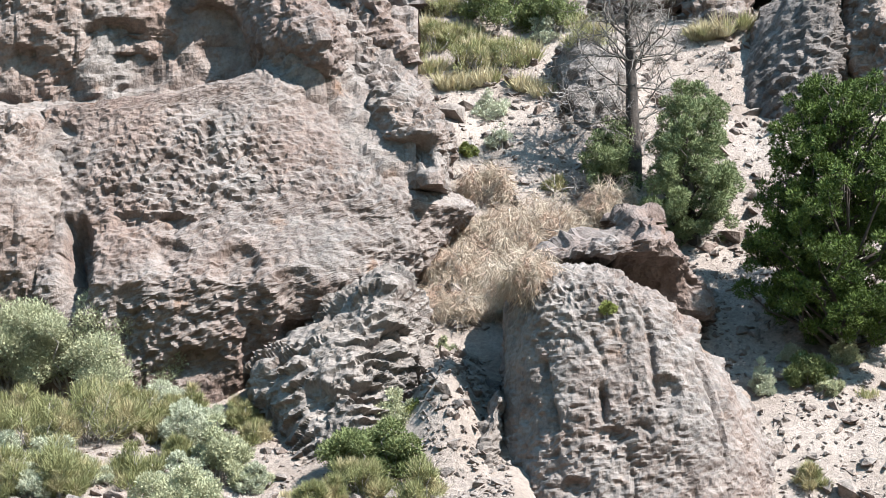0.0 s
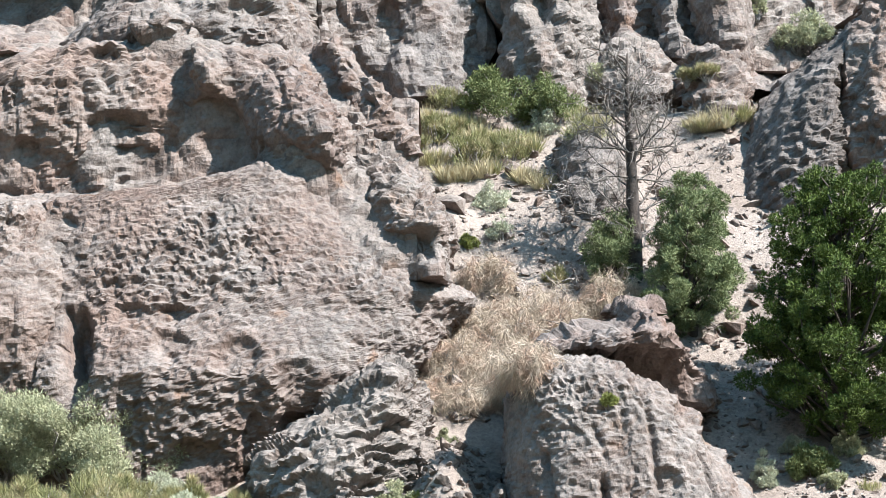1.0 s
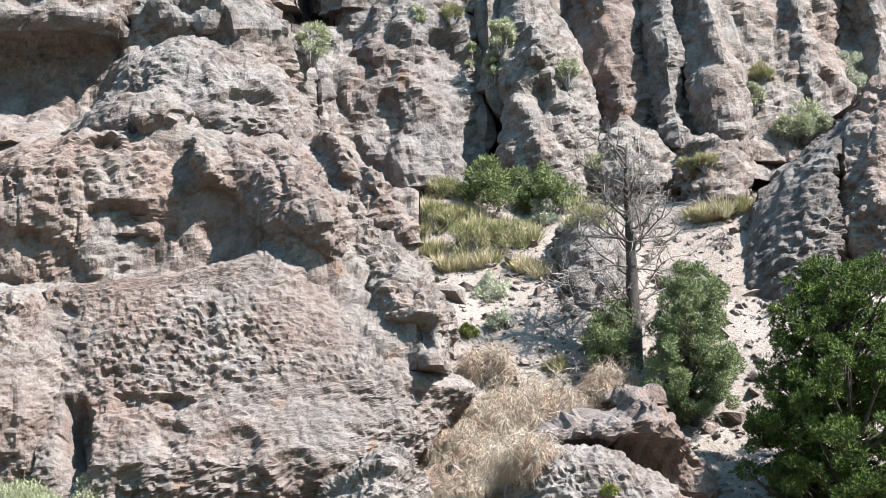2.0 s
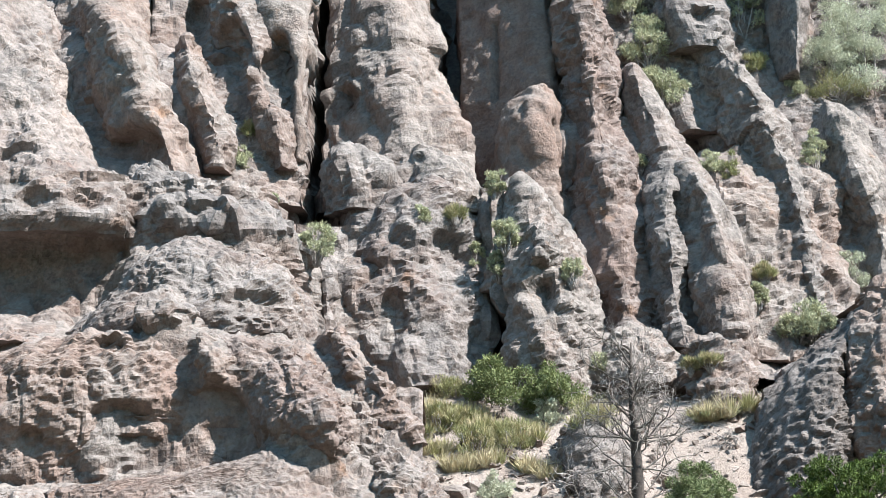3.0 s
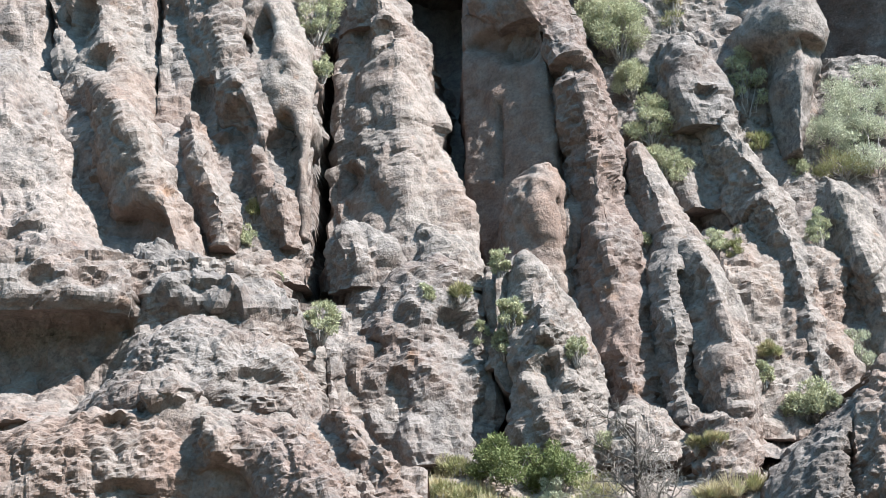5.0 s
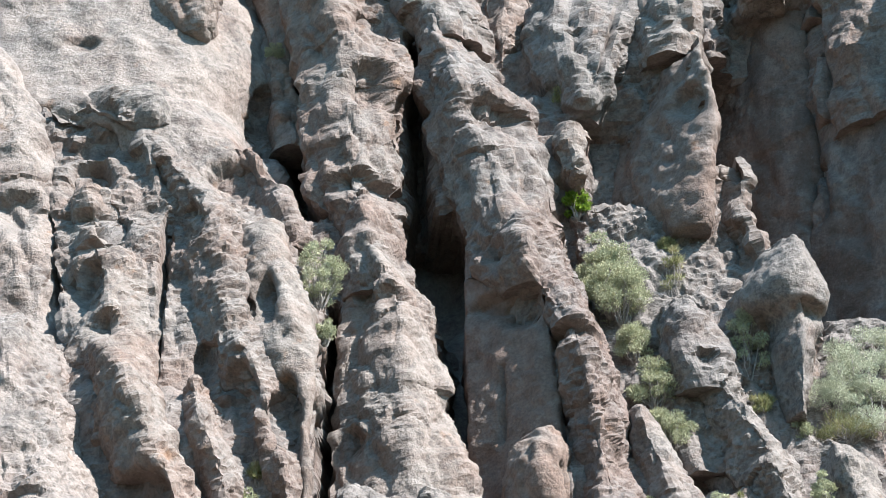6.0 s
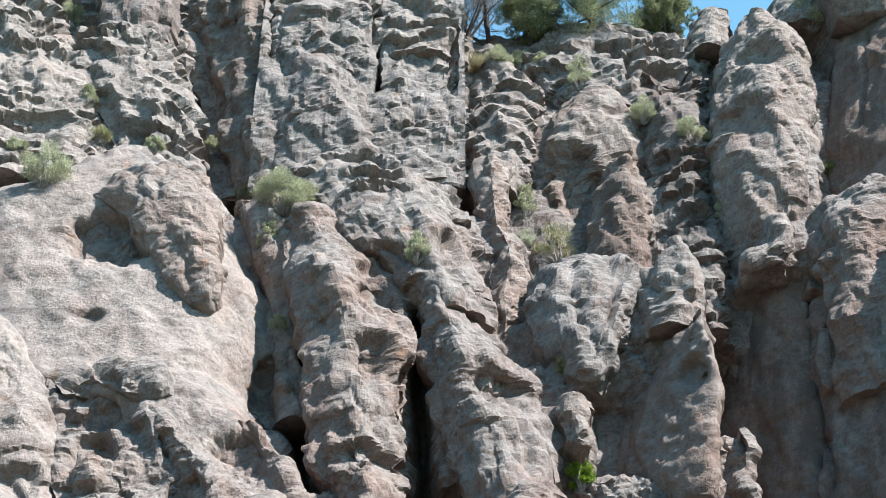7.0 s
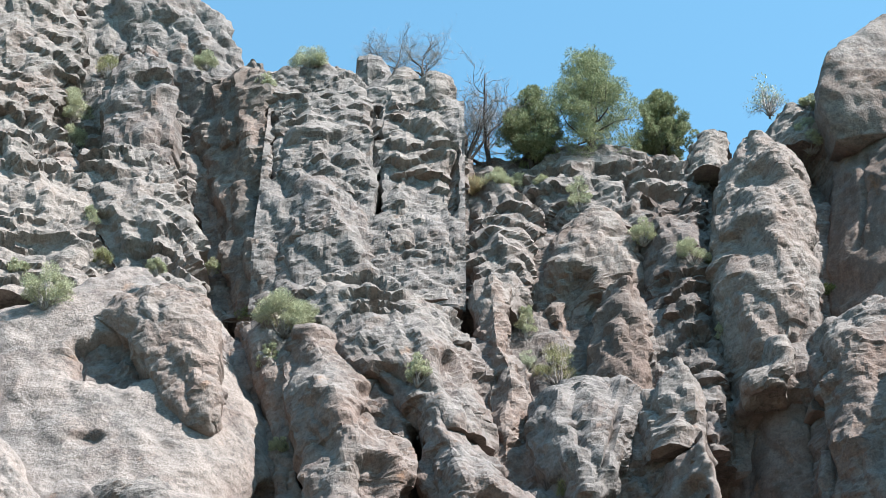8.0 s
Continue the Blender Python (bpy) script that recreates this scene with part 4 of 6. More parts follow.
rock("rock_pillar", "dark grey rock ridge in half shade",
     [(16.99, 7.35, 8.19, 40.90), (16.33, 7.16, 8.50, 40.12), (15.56, 7.16, 8.60, 39.70), (14.78, 7.31, 8.79, 39.50), (13.89, 7.56, 9.02, 39.30), (12.31, 7.74, 9.27, 39.00)],
     0.60, 2.40, 0.80, 1.40, tuff(0.0, 0.0), 0.060, 1.15, 0.55, 0.50)

rock("boulder", "dark grey fractured rock outcrop behind a juniper",
     [(10.92, 7.05, 7.44, 35.30), (10.05, 6.07, 6.90, 34.40), (9.46, 5.50, 6.80, 34.00), (8.82, 5.25, 6.75, 33.70), (8.10, 5.00, 6.70, 33.40), (7.46, 4.95, 6.55, 33.20), (7.04, 5.04, 6.44, 33.20)],
     0.75, 1.60, 0.80, 1.9, tuff(0.0, -1.0), 0.038, 1.00, 0.30, 0.75, ledges=(0.35, 0.10, 0.30))

rock("boulder", "brown rock outcrop with orange stained foot",
     [(11.18, 7.39, 8.66, 34.60), (10.56, 7.00, 8.52, 34.10), (9.68, 6.71, 8.39, 33.70), (8.85, 6.70, 8.29, 33.40), (7.78, 6.82, 8.20, 33.20)],
     0.40, 0.70, 1.20, 1.9, tuff(0.7, 0.0), 0.038, 1.00, 0.55, 0.75)

rock("boulder", "low broken grey rock ledge with small shrubs",
     [(10.59, 4.34, 5.27, 36.20), (10.13, 4.13, 5.56, 35.80), (9.68, 4.20, 5.56, 35.60), (9.10, 4.32, 5.23, 35.50)],
     0.50, 0.60, 0.70, 1.9, tuff(0.3, 0.0), 0.054, 1.15, 0.55, 0.75, ledges=(0.4, 0.22, 0.1))

rock("boulder", "grey outcrop behind a dead tree",
     [(8.53, 2.09, 2.61, 33.90), (8.08, 1.92, 3.06, 33.40), (7.56, 1.97, 3.03, 33.10), (7.03, 2.08, 2.81, 33.00)],
     0.50, 0.70, 0.70, 1.9, tuff(0.1, 0.0), 0.038, 1.00, 0.55, 0.75)

rock("boulder", "pale broken rock foot below tall ribs",
     [(10.88, 3.14, 3.88, 36.50), (10.43, 2.91, 4.35, 36.20), (9.87, 2.78, 4.37, 36.00)],
     0.40, 0.60, 0.80, 1.9, tuff(0.2, 0.0), 0.055, 1.15, 0.55, 0.75)

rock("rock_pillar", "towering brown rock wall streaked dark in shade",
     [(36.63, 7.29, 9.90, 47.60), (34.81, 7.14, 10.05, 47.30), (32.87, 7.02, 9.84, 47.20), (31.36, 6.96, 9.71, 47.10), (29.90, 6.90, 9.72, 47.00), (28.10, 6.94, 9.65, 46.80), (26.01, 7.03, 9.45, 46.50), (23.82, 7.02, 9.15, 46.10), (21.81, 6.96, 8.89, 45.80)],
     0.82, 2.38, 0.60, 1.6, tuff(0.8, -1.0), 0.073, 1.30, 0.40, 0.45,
     hollows=[(8.78, 40.53, 0.67, 0.63, 0.51)],
     cracks=[(9.25, 33.23, 9.53, 30.02, 0.050, 0.35)])

rock("rock_pillar", "sunlit tan rock pillar below the skyline",
     [(42.50, 8.60, 9.90, 49.00), (41.60, 8.20, 10.35, 48.40), (40.27, 7.86, 10.56, 47.90), (38.27, 7.55, 10.47, 47.30), (36.63, 7.35, 10.26, 46.90), (34.81, 7.20, 10.00, 46.70), (33.20, 7.30, 9.80, 46.90), (31.40, 7.40, 9.50, 47.40)],
     0.55, 1.30, 0.90, 2.2, tuff(0.5, 0.5), 0.075, 1.30, 0.60, 0.45,
     hollows=[(8.78, 40.00, 0.55, 0.55, 0.45), (8.30, 37.20, 0.45, 0.80, 0.40)])

rock("rock_pillar", "sheer pinkish brown rock tower",
     [(42.84, 11.96, 14.43, 48.70), (41.73, 11.60, 14.21, 48.30), (38.97, 11.16, 13.74, 47.80), (36.11, 10.80, 13.30, 47.50), (34.43, 10.65, 13.03, 47.30)],
     0.96, 2.75, 0.40, 1.2, tuff(0.7, -1.0), 0.086, 1.30, 0.35, 0.40,
     cracks=[(12.56, 42.03, 11.83, 37.98, 0.050, 0.25)])

rock("boulder", "rounded brown summit boulder against the sky",
     [(47.94, 13.53, 14.90, 49.80), (46.70, 12.31, 15.20, 49.30), (45.47, 11.56, 15.20, 49.00), (44.22, 11.27, 15.20, 48.90), (43.15, 11.44, 15.20, 49.00), (42.50, 11.65, 15.20, 49.30)],
     0.45, 0.30, 1.00, 3.20, tuff(0.5, 0.0), 0.096, 1.30, 0.30, 0.50)

rock("boulder", "sunlit brown rock block on a shaded wall",
     [(34.51, 10.88, 11.75, 46.40), (33.73, 9.54, 12.80, 45.90), (32.45, 9.25, 12.56, 45.50), (30.84, 9.23, 12.28, 45.20), (28.97, 9.29, 11.97, 44.90), (26.91, 9.33, 11.65, 44.70)],
     0.55, 1.60, 0.90, 1.90, tuff(0.6, 0.0), 0.076, 1.30, 0.70, 0.50,
     cracks=[(9.37, 30.95, 9.42, 25.14, 0.050, 0.35), (9.11, 32.77, 9.39, 29.60, 0.050, 0.35)])

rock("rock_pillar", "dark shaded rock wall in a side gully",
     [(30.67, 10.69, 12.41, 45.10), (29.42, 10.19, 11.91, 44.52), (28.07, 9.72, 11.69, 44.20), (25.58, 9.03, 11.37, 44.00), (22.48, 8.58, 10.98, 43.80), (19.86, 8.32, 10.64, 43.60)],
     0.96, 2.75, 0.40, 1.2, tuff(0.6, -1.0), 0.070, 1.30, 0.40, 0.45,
     cracks=[(9.17, 30.32, 9.22, 24.64, 0.050, 0.35)])

rock("boulder", "sloping grey lichen covered rock wedge",
     [(33.67, 8.95, 9.18, 46.60), (32.85, 8.23, 9.08, 46.30), (31.75, 7.56, 8.95, 46.00), (31.43, 7.61, 8.85, 46.10), (31.32, 7.87, 8.89, 46.70)],
     0.70, 0.90, 0.30, 1.9, tuff(0.0, 0.0), 0.082, 1.30, 0.70, 0.50,
     cracks=[(9.07, 32.63, 9.34, 29.47, 0.050, 0.35)])

rock("boulder", "large rounded brown rock head with pitted face",
     [(28.41, 5.63, 6.02, 43.50), (27.80, 4.40, 6.04, 43.20), (26.85, 3.83, 6.26, 42.95), (25.75, 3.42, 6.22, 42.75), (24.58, 3.29, 6.10, 42.60), (23.59, 3.45, 5.95, 42.50), (22.80, 3.80, 5.80, 42.60)],
     0.95, 4.40, 0.30, 1.50, tuff(0.7, 0.0), 0.069, 1.30, 0.45, 0.50,
     hollows=[(5.58, 26.59, 0.30, 0.43, 0.54)],
     cracks=[(6.10, 27.61, 6.67, 24.36, 0.066, 0.50)])

rock("boulder", "jagged brown grey rock knob",
     [(31.18, 5.38, 5.68, 44.80), (30.45, 4.87, 6.26, 44.40), (29.50, 4.58, 6.31, 44.10), (28.23, 4.22, 6.18, 43.90)],
     0.75, 1.50, 0.60, 1.80, tuff(0.4, 0.0), 0.076, 1.30, 0.70, 0.50)

rock("boulder", "tilted grey lichen covered rock slab",
     [(31.35, 2.67, 4.84, 45.80), (30.40, 1.96, 4.89, 45.10), (29.20, 1.70, 4.64, 44.40), (27.91, 2.15, 4.12, 43.90), (26.89, 2.82, 3.52, 43.80), (26.68, 2.96, 3.41, 44.40)],
     0.50, 0.90, 0.90, 3.0, tuff(0.1, 0.0), 0.076, 1.30, 0.70, 0.50,
     cracks=[(4.40, 31.01, 3.56, 27.65, 0.050, 0.25)])

rock("rock_pillar", "jagged brown rock rib with knobbly crest",
     [(24.86, 6.11, 6.69, 43.40), (24.25, 5.98, 6.89, 43.20), (23.40, 5.84, 6.94, 43.00), (22.67, 6.09, 7.17, 42.70), (21.87, 6.41, 7.19, 42.50), (20.80, 6.44, 7.00, 42.30)],
     0.85, 1.90, 0.50, 1.50, tuff(0.5, 0.0), 0.069, 1.30, 0.80, 0.50,
     cracks=[(6.09, 27.57, 6.66, 24.32, 0.066, 0.50)])

rock("boulder", "small brown boulder below a grassy ledge",
     [(25.90, 2.61, 3.15, 43.30), (25.25, 2.39, 3.19, 43.10), (24.60, 2.50, 3.12, 43.00), (24.43, 2.63, 3.10, 43.20), (24.19, 2.75, 3.10, 43.80)],
     0.50, 0.40, 0.40, 1.9, tuff(0.4, 0.0), 0.073, 1.30, 0.70, 0.50)

rock("rock_pillar", "brown grey summit block beside a dark cleft",
     [(47.24, -7.68, -6.28, 50.80), (46.01, -8.66, -5.81, 50.30), (44.80, -8.72, -5.73, 50.00), (42.61, -8.33, -5.73, 49.60), (40.52, -7.96, -5.63, 49.20), (38.79, -7.63, -5.60, 48.90), (37.06, -7.21, -5.39, 48.50), (35.45, -6.66, -5.13, 48.20)],
     0.90, 2.40, 0.40, 1.60, tuff(0.5, -1.0), 0.088, 1.30, 1.00, 0.50,
     cracks=[(-5.83, 44.44, -5.65, 41.04, 0.050, 0.35)])

rock("rock_slab", "grey lichen covered summit block with fractures",
     [(46.76, -5.11, -3.64, 50.60), (45.35, -5.85, -2.52, 50.10), (43.29, -5.71, -2.46, 49.60), (41.01, -5.55, -2.39, 49.00), (40.01, -5.21, -2.58, 48.70)],
     0.50, 0.35, 0.30, 3.4, tuff(0.0, 0.0), 0.092, 1.30, 0.70, 0.50,
     hollows=[(-4.29, 42.14, 0.69, 0.54, 0.42)],
     cracks=[(-2.56, 44.22, -2.47, 41.50, 0.053, 0.50), (-2.44, 41.09, -2.11, 39.26, 0.051, 0.50), (-5.79, 44.16, -5.62, 40.79, 0.050, 0.35)], ledges=(0.85, 0.36, 0.05))

rock("boulder", "jutting grey rock block with brown underside",
     [(40.22, -5.25, -3.20, 48.50), (39.33, -5.43, -2.56, 48.10), (38.44, -5.49, -2.39, 47.90), (37.27, -5.46, -2.32, 47.70), (36.07, -5.31, -2.36, 47.70), (35.14, -5.12, -2.54, 47.90)],
     0.50, 1.00, 0.80, 2.6, tuff(0.2, 0.0), 0.087, 1.30, 0.70, 0.50,
     hollows=[(-4.00, 37.07, 0.97, 0.80, 0.68)])

rock("rock_slab", "tall grey summit block broken by deep joints",
     [(45.90, -2.15, -0.14, 50.40), (44.00, -2.49, 0.13, 49.90), (41.17, -2.37, 0.29, 49.20), (39.19, -2.21, -0.05, 48.60), (38.33, -1.95, -0.08, 48.30), (37.16, -1.84, -0.08, 48.10), (35.43, -1.63, 0.14, 47.90)],
     0.40, 0.30, 0.60, 3.2, tuff(0.0, 0.0), 0.087, 1.30, 0.70, 0.50,
     hollows=[(-1.10, 36.94, 0.65, 0.81, 0.68), (-1.15, 40.31, 0.51, 0.84, 0.42)],
     cracks=[(-2.57, 44.39, -2.48, 41.65, 0.053, 0.50), (-2.44, 41.01, -2.11, 39.19, 0.051, 0.50), (0.04, 42.38, -0.14, 39.54, 0.052, 0.40), (-0.13, 38.89, 0.11, 36.05, 0.050, 0.40), (-1.94, 38.34, -1.91, 36.52, 0.050, 0.40)], ledges=(0.85, 0.36, 0.0))

rock("boulder", "grey boulder perched on the summit block",
     [(46.97, -3.12, -2.19, 51.00), (46.12, -3.45, -1.89, 50.70), (45.43, -3.33, -1.97, 50.60), (44.72, -3.22, -2.13, 50.60)],
     0.50, 0.50, 0.50, 1.9, tuff(0.1, 0.0), 0.099, 1.30, 0.70, 0.50,
     cracks=[(-2.61, 45.07, -2.52, 42.30, 0.054, 0.50)])

rock("boulder", "small grey boulder on the cliff top",
     [(47.07, -4.79, -3.86, 51.00), (46.12, -5.01, -3.54, 50.70), (45.31, -4.79, -3.60, 50.60)],
     0.50, 0.50, 0.50, 1.9, tuff(0.1, 0.0), 0.099, 1.30, 0.70, 0.50)

rock("boulder", "rounded grey block at the cliff edge",
     [(46.73, -1.99, -1.07, 50.90), (45.52, -2.47, -1.60, 50.30), (44.17, -2.43, -1.58, 50.10)],
     0.50, 0.50, 0.60, 1.9, tuff(0.2, 0.0), 0.098, 1.30, 0.70, 0.50,
     cracks=[(-2.61, 44.93, -2.51, 42.16, 0.054, 0.50)])

rock("rock_slab", "pale grey brown rock steps high on the cliff",
     [(51.69, -18.66, -13.39, 51.20), (48.77, -18.08, -12.41, 50.60), (46.49, -17.60, -12.26, 50.00), (44.15, -17.13, -12.74, 49.50), (41.99, -16.71, -12.17, 49.10)],
     0.60, 0.80, 0.80, 2.8, tuff(0.1, 0.0), 0.095, 1.30, 0.70, 0.50,
     hollows=[(-12.48, 45.99, 0.54, 0.45, 0.51)], ledges=(0.95, 0.55, -0.15))

rock("boulder", "brown topped grey rock block over a crevice",
     [(46.83, -10.68, -9.74, 49.90), (45.79, -10.83, -9.07, 49.50), (44.66, -11.38, -8.86, 49.30), (43.11, -10.84, -8.81, 49.10), (41.65, -10.52, -8.77, 49.10)],
     0.50, 0.50, 0.40, 1.9, tuff(0.4, 0.0), 0.094, 1.30, 0.70, 0.50,
     hollows=[(-9.58, 45.11, 0.53, 0.35, 0.59)])

rock("rock_slab", "stepped grey lichen covered rock ledges",
     [(42.24, -11.45, -9.06, 49.20), (40.99, -11.50, -8.47, 48.70), (39.31, -11.16, -7.94, 48.20), (37.55, -10.09, -7.52, 47.80), (36.60, -9.81, -7.36, 47.60), (35.14, -9.45, -6.80, 47.20)],
     0.60, 0.40, 0.80, 2.8, tuff(0.0, 0.0), 0.086, 1.30, 0.70, 0.50,
     hollows=[(-9.18, 37.12, 0.40, 0.50, 0.51)], ledges=(0.85, 0.50, -0.15))

rock("rock_slab", "pale grey sloping ledges with small shrubs",
     [(41.87, -16.60, -11.98, 48.90), (40.46, -16.26, -10.71, 48.30), (38.22, -15.76, -10.05, 47.60), (36.36, -15.35, -9.79, 47.00), (34.64, -14.97, -9.71, 46.50)],
     0.50, 0.60, 1.00, 2.8, tuff(0.1, 0.5), 0.085, 1.30, 0.70, 0.38,
     hollows=[(-11.86, 37.18, 0.96, 0.32, 0.51)], ledges=(0.95, 0.55, -0.15))

rock("boulder", "grey rock crest against the sky",
     [(51.42, -11.91, -9.17, 51.90), (49.51, -11.66, -7.82, 51.60), (47.87, -11.35, -6.92, 51.50), (46.40, -10.32, -5.69, 51.60), (43.00, -10.00, -5.80, 51.80)],
     0.50, 0.50, 0.50, 2.60, tuff(0.1, 0.0), 0.100, 1.30, 0.70, 0.50)

rock("rock_slab", "grey lichen covered summit ledges below pines",
     [(43.90, 2.59, 5.33, 51.40), (43.06, 2.02, 7.60, 51.00), (42.06, 1.72, 8.12, 50.60), (40.56, 2.65, 7.87, 50.10), (39.47, 3.30, 6.73, 49.80)],
     0.50, 0.90, 0.90, 2.8, tuff(0.0, 0.0), 0.093, 1.30, 0.70, 0.50,
     hollows=[(6.44, 40.95, 0.69, 0.65, 0.59), (4.62, 42.39, 0.53, 0.44, 0.42)],
     cracks=[(5.27, 41.82, 5.20, 40.50, 0.063, 0.40)], ledges=(0.80, 0.50, 0.05))

rock("rock_slab", "grey ledge over an orange brown hollow",
     [(40.07, 3.48, 4.86, 49.80), (39.16, 2.84, 5.47, 49.40), (37.75, 2.62, 5.53, 48.90), (37.06, 2.54, 5.49, 48.80), (36.21, 2.50, 4.14, 49.00), (34.06, 2.47, 3.81, 49.00)],
     0.40, 0.80, 0.80, 2.8, tuff(0.5, 0.0), 0.087, 1.30, 0.70, 0.50,
     hollows=[(3.28, 36.38, 0.73, 1.22, 0.85)],
     cracks=[(2.50, 39.15, 2.39, 35.88, 0.061, 0.50)])

rock("rock_slab", "pale broken rock steps in a chute",
     [(42.21, 0.30, 1.63, 50.50), (40.55, 0.38, 2.63, 49.80), (38.59, 0.07, 2.65, 49.20), (37.07, 0.23, 2.43, 48.80), (35.59, 0.68, 1.73, 48.40)],
     0.50, 0.60, 0.80, 2.8, tuff(0.2, 0.5), 0.088, 1.30, 0.70, 0.38,
     cracks=[(2.51, 39.20, 2.39, 35.92, 0.061, 0.50)], ledges=(0.7, 0.45, 0.0))

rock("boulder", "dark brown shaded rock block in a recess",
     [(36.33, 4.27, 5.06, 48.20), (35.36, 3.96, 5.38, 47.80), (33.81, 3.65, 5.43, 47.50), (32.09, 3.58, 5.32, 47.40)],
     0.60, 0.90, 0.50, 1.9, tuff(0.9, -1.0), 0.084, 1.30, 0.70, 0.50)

rock("rock_slab", "grey brown stepped rock face in a corner",
     [(40.76, 5.41, 7.84, 49.80), (38.16, 5.55, 7.59, 48.90), (35.98, 5.56, 7.43, 48.40), (34.02, 6.04, 7.62, 47.80), (32.27, 5.90, 7.44, 47.40), (29.66, 6.41, 7.15, 46.60)],
     0.50, 0.80, 0.80, 2.8, tuff(0.3, -1.0), 0.081, 1.30, 0.70, 0.50,
     hollows=[(6.77, 34.26, 0.47, 0.29, 0.51), (6.36, 40.47, 0.68, 0.64, 0.59)],
     cracks=[(5.27, 41.80, 5.20, 40.48, 0.063, 0.40)], ledges=(0.9, 0.4, 0.1))

rock("rock_pillar", "slim brown rock finger beside a chute",
     [(36.12, 0.54, 1.42, 47.90), (34.50, 0.55, 1.39, 47.12), (33.02, 0.64, 1.48, 46.60), (32.28, 0.81, 1.92, 46.30), (31.19, 0.77, 2.04, 46.00), (29.96, 0.87, 1.78, 45.70), (28.94, 0.89, 1.68, 45.40)],
     0.50, 0.62, 0.50, 1.4, tuff(0.6, 0.0), 0.079, 1.30, 0.70, 0.50)

rock("boulder", "low grey rocks on the skyline",
     [(45.58, 10.71, 12.00, 51.30), (44.59, 10.03, 12.02, 50.90), (43.30, 10.05, 11.84, 50.60)],
     0.50, 0.60, 0.60, 1.9, tuff(0.1, 0.0), 0.098, 1.30, 0.70, 0.50)

rock("boulder", "grey rocks on the skyline beside pines",
     [(44.58, 7.89, 8.98, 51.30), (43.55, 7.33, 8.67, 50.90), (42.20, 7.29, 8.35, 50.50)],
     0.50, 0.60, 0.60, 1.9, tuff(0.1, 0.0), 0.096, 1.30, 0.70, 0.50)

rock("rock_slab", "dark jointed rock wall behind the summit blocks",
     [(47.99, -8.77, -4.71, 52.20), (46.84, -8.93, -0.15, 51.80), (44.80, -8.82, 0.37, 51.40), (42.46, -8.39, 0.48, 50.80), (39.78, -7.87, 0.46, 50.20), (37.65, -7.49, 0.45, 49.60), (35.62, -6.96, 0.36, 49.00)],
     0.50, 0.30, 0.60, 2.8, tuff(0.4, 0.0), 0.097, 1.30, 0.70, 0.50)

rock("rock_slab", "stepped grey rock wall high on the cliff",
     [(54.00, -19.47, -10.24, 53.00), (50.26, -18.72, -9.27, 52.20), (47.17, -18.10, -8.87, 51.60), (43.22, -17.27, -8.56, 50.60), (39.33, -16.45, -7.90, 49.60), (36.53, -15.80, -7.34, 48.60)],
     0.50, 0.30, 0.60, 2.8, tuff(0.1, 0.0), 0.097, 1.30, 0.70, 0.50, ledges=(0.9, 0.45, -0.1))

rock("rock_slab", "broken grey brown rock wall in a high recess",
     [(43.87, 0.40, 8.96, 52.00), (42.24, 0.39, 11.79, 51.40), (39.64, 0.38, 11.57, 50.60), (36.97, 0.53, 11.16, 49.80), (33.93, 0.66, 10.68, 48.80), (31.93, 1.11, 7.57, 48.00)],
     0.50, 0.30, 0.30, 2.8, tuff(0.4, -1.0), 0.092, 1.30, 0.70, 0.50,
     hollows=[(3.34, 37.00, 0.75, 1.24, 0.85)],
     cracks=[(2.55, 39.76, 2.43, 36.44, 0.062, 0.50)])

rock("rock_slab", "grooved rock face behind leaning ribs",
     [(24.29, -9.57, -4.91, 42.00), (22.03, -8.83, -3.73, 40.90), (19.94, -8.39, -2.88, 39.90), (18.06, -8.00, -2.72, 39.10), (16.35, -7.56, -2.69, 38.50), (14.99, -7.17, -2.71, 38.00), (13.65, -6.45, -2.64, 37.40)],
     0.50, 0.40, 0.40, 2.8, tuff(0.5, 0.0), 0.064, 1.15, 0.55, 0.75,
     hollows=[(-7.90, 20.52, 0.30, 0.64, 0.68), (-7.24, 19.19, 0.29, 0.31, 0.54), (-7.54, 22.06, 0.31, 0.33, 0.54), (-4.04, 19.81, 0.26, 0.51, 0.47), (-3.40, 16.81, 0.28, 0.72, 0.54), (-5.07, 18.06, 0.23, 0.49, 0.41), (-4.33, 17.35, 0.34, 0.73, 0.41), (-8.29, 23.66, 0.51, 0.59, 0.68), (-7.99, 22.52, 0.44, 0.26, 0.54), (-7.66, 21.61, 0.43, 0.25, 0.54), (-5.92, 22.10, 0.37, 0.71, 0.41), (-4.04, 20.21, 0.24, 0.41, 0.47), (-4.82, 23.51, 0.77, 0.73, 0.47)],
     cracks=[(-2.65, 18.39, -2.68, 15.37, 0.055, 0.60), (-2.62, 15.06, -2.51, 13.46, 0.052, 0.60), (-6.28, 22.39, -6.05, 17.68, 0.058, 0.60)])

rock("rock_slab", "dark rock face behind small ribs",
     [(15.47, 3.78, 8.18, 40.20), (14.48, 3.68, 7.98, 39.40), (13.16, 3.72, 7.82, 38.90), (11.86, 3.85, 7.74, 38.30), (10.59, 3.96, 7.65, 37.60)],
     0.50, 0.40, 0.40, 2.8, tuff(0.3, 0.0), 0.063, 1.15, 0.55, 0.75,
     cracks=[(4.51, 14.27, 4.82, 11.31, 0.050, 0.40)])

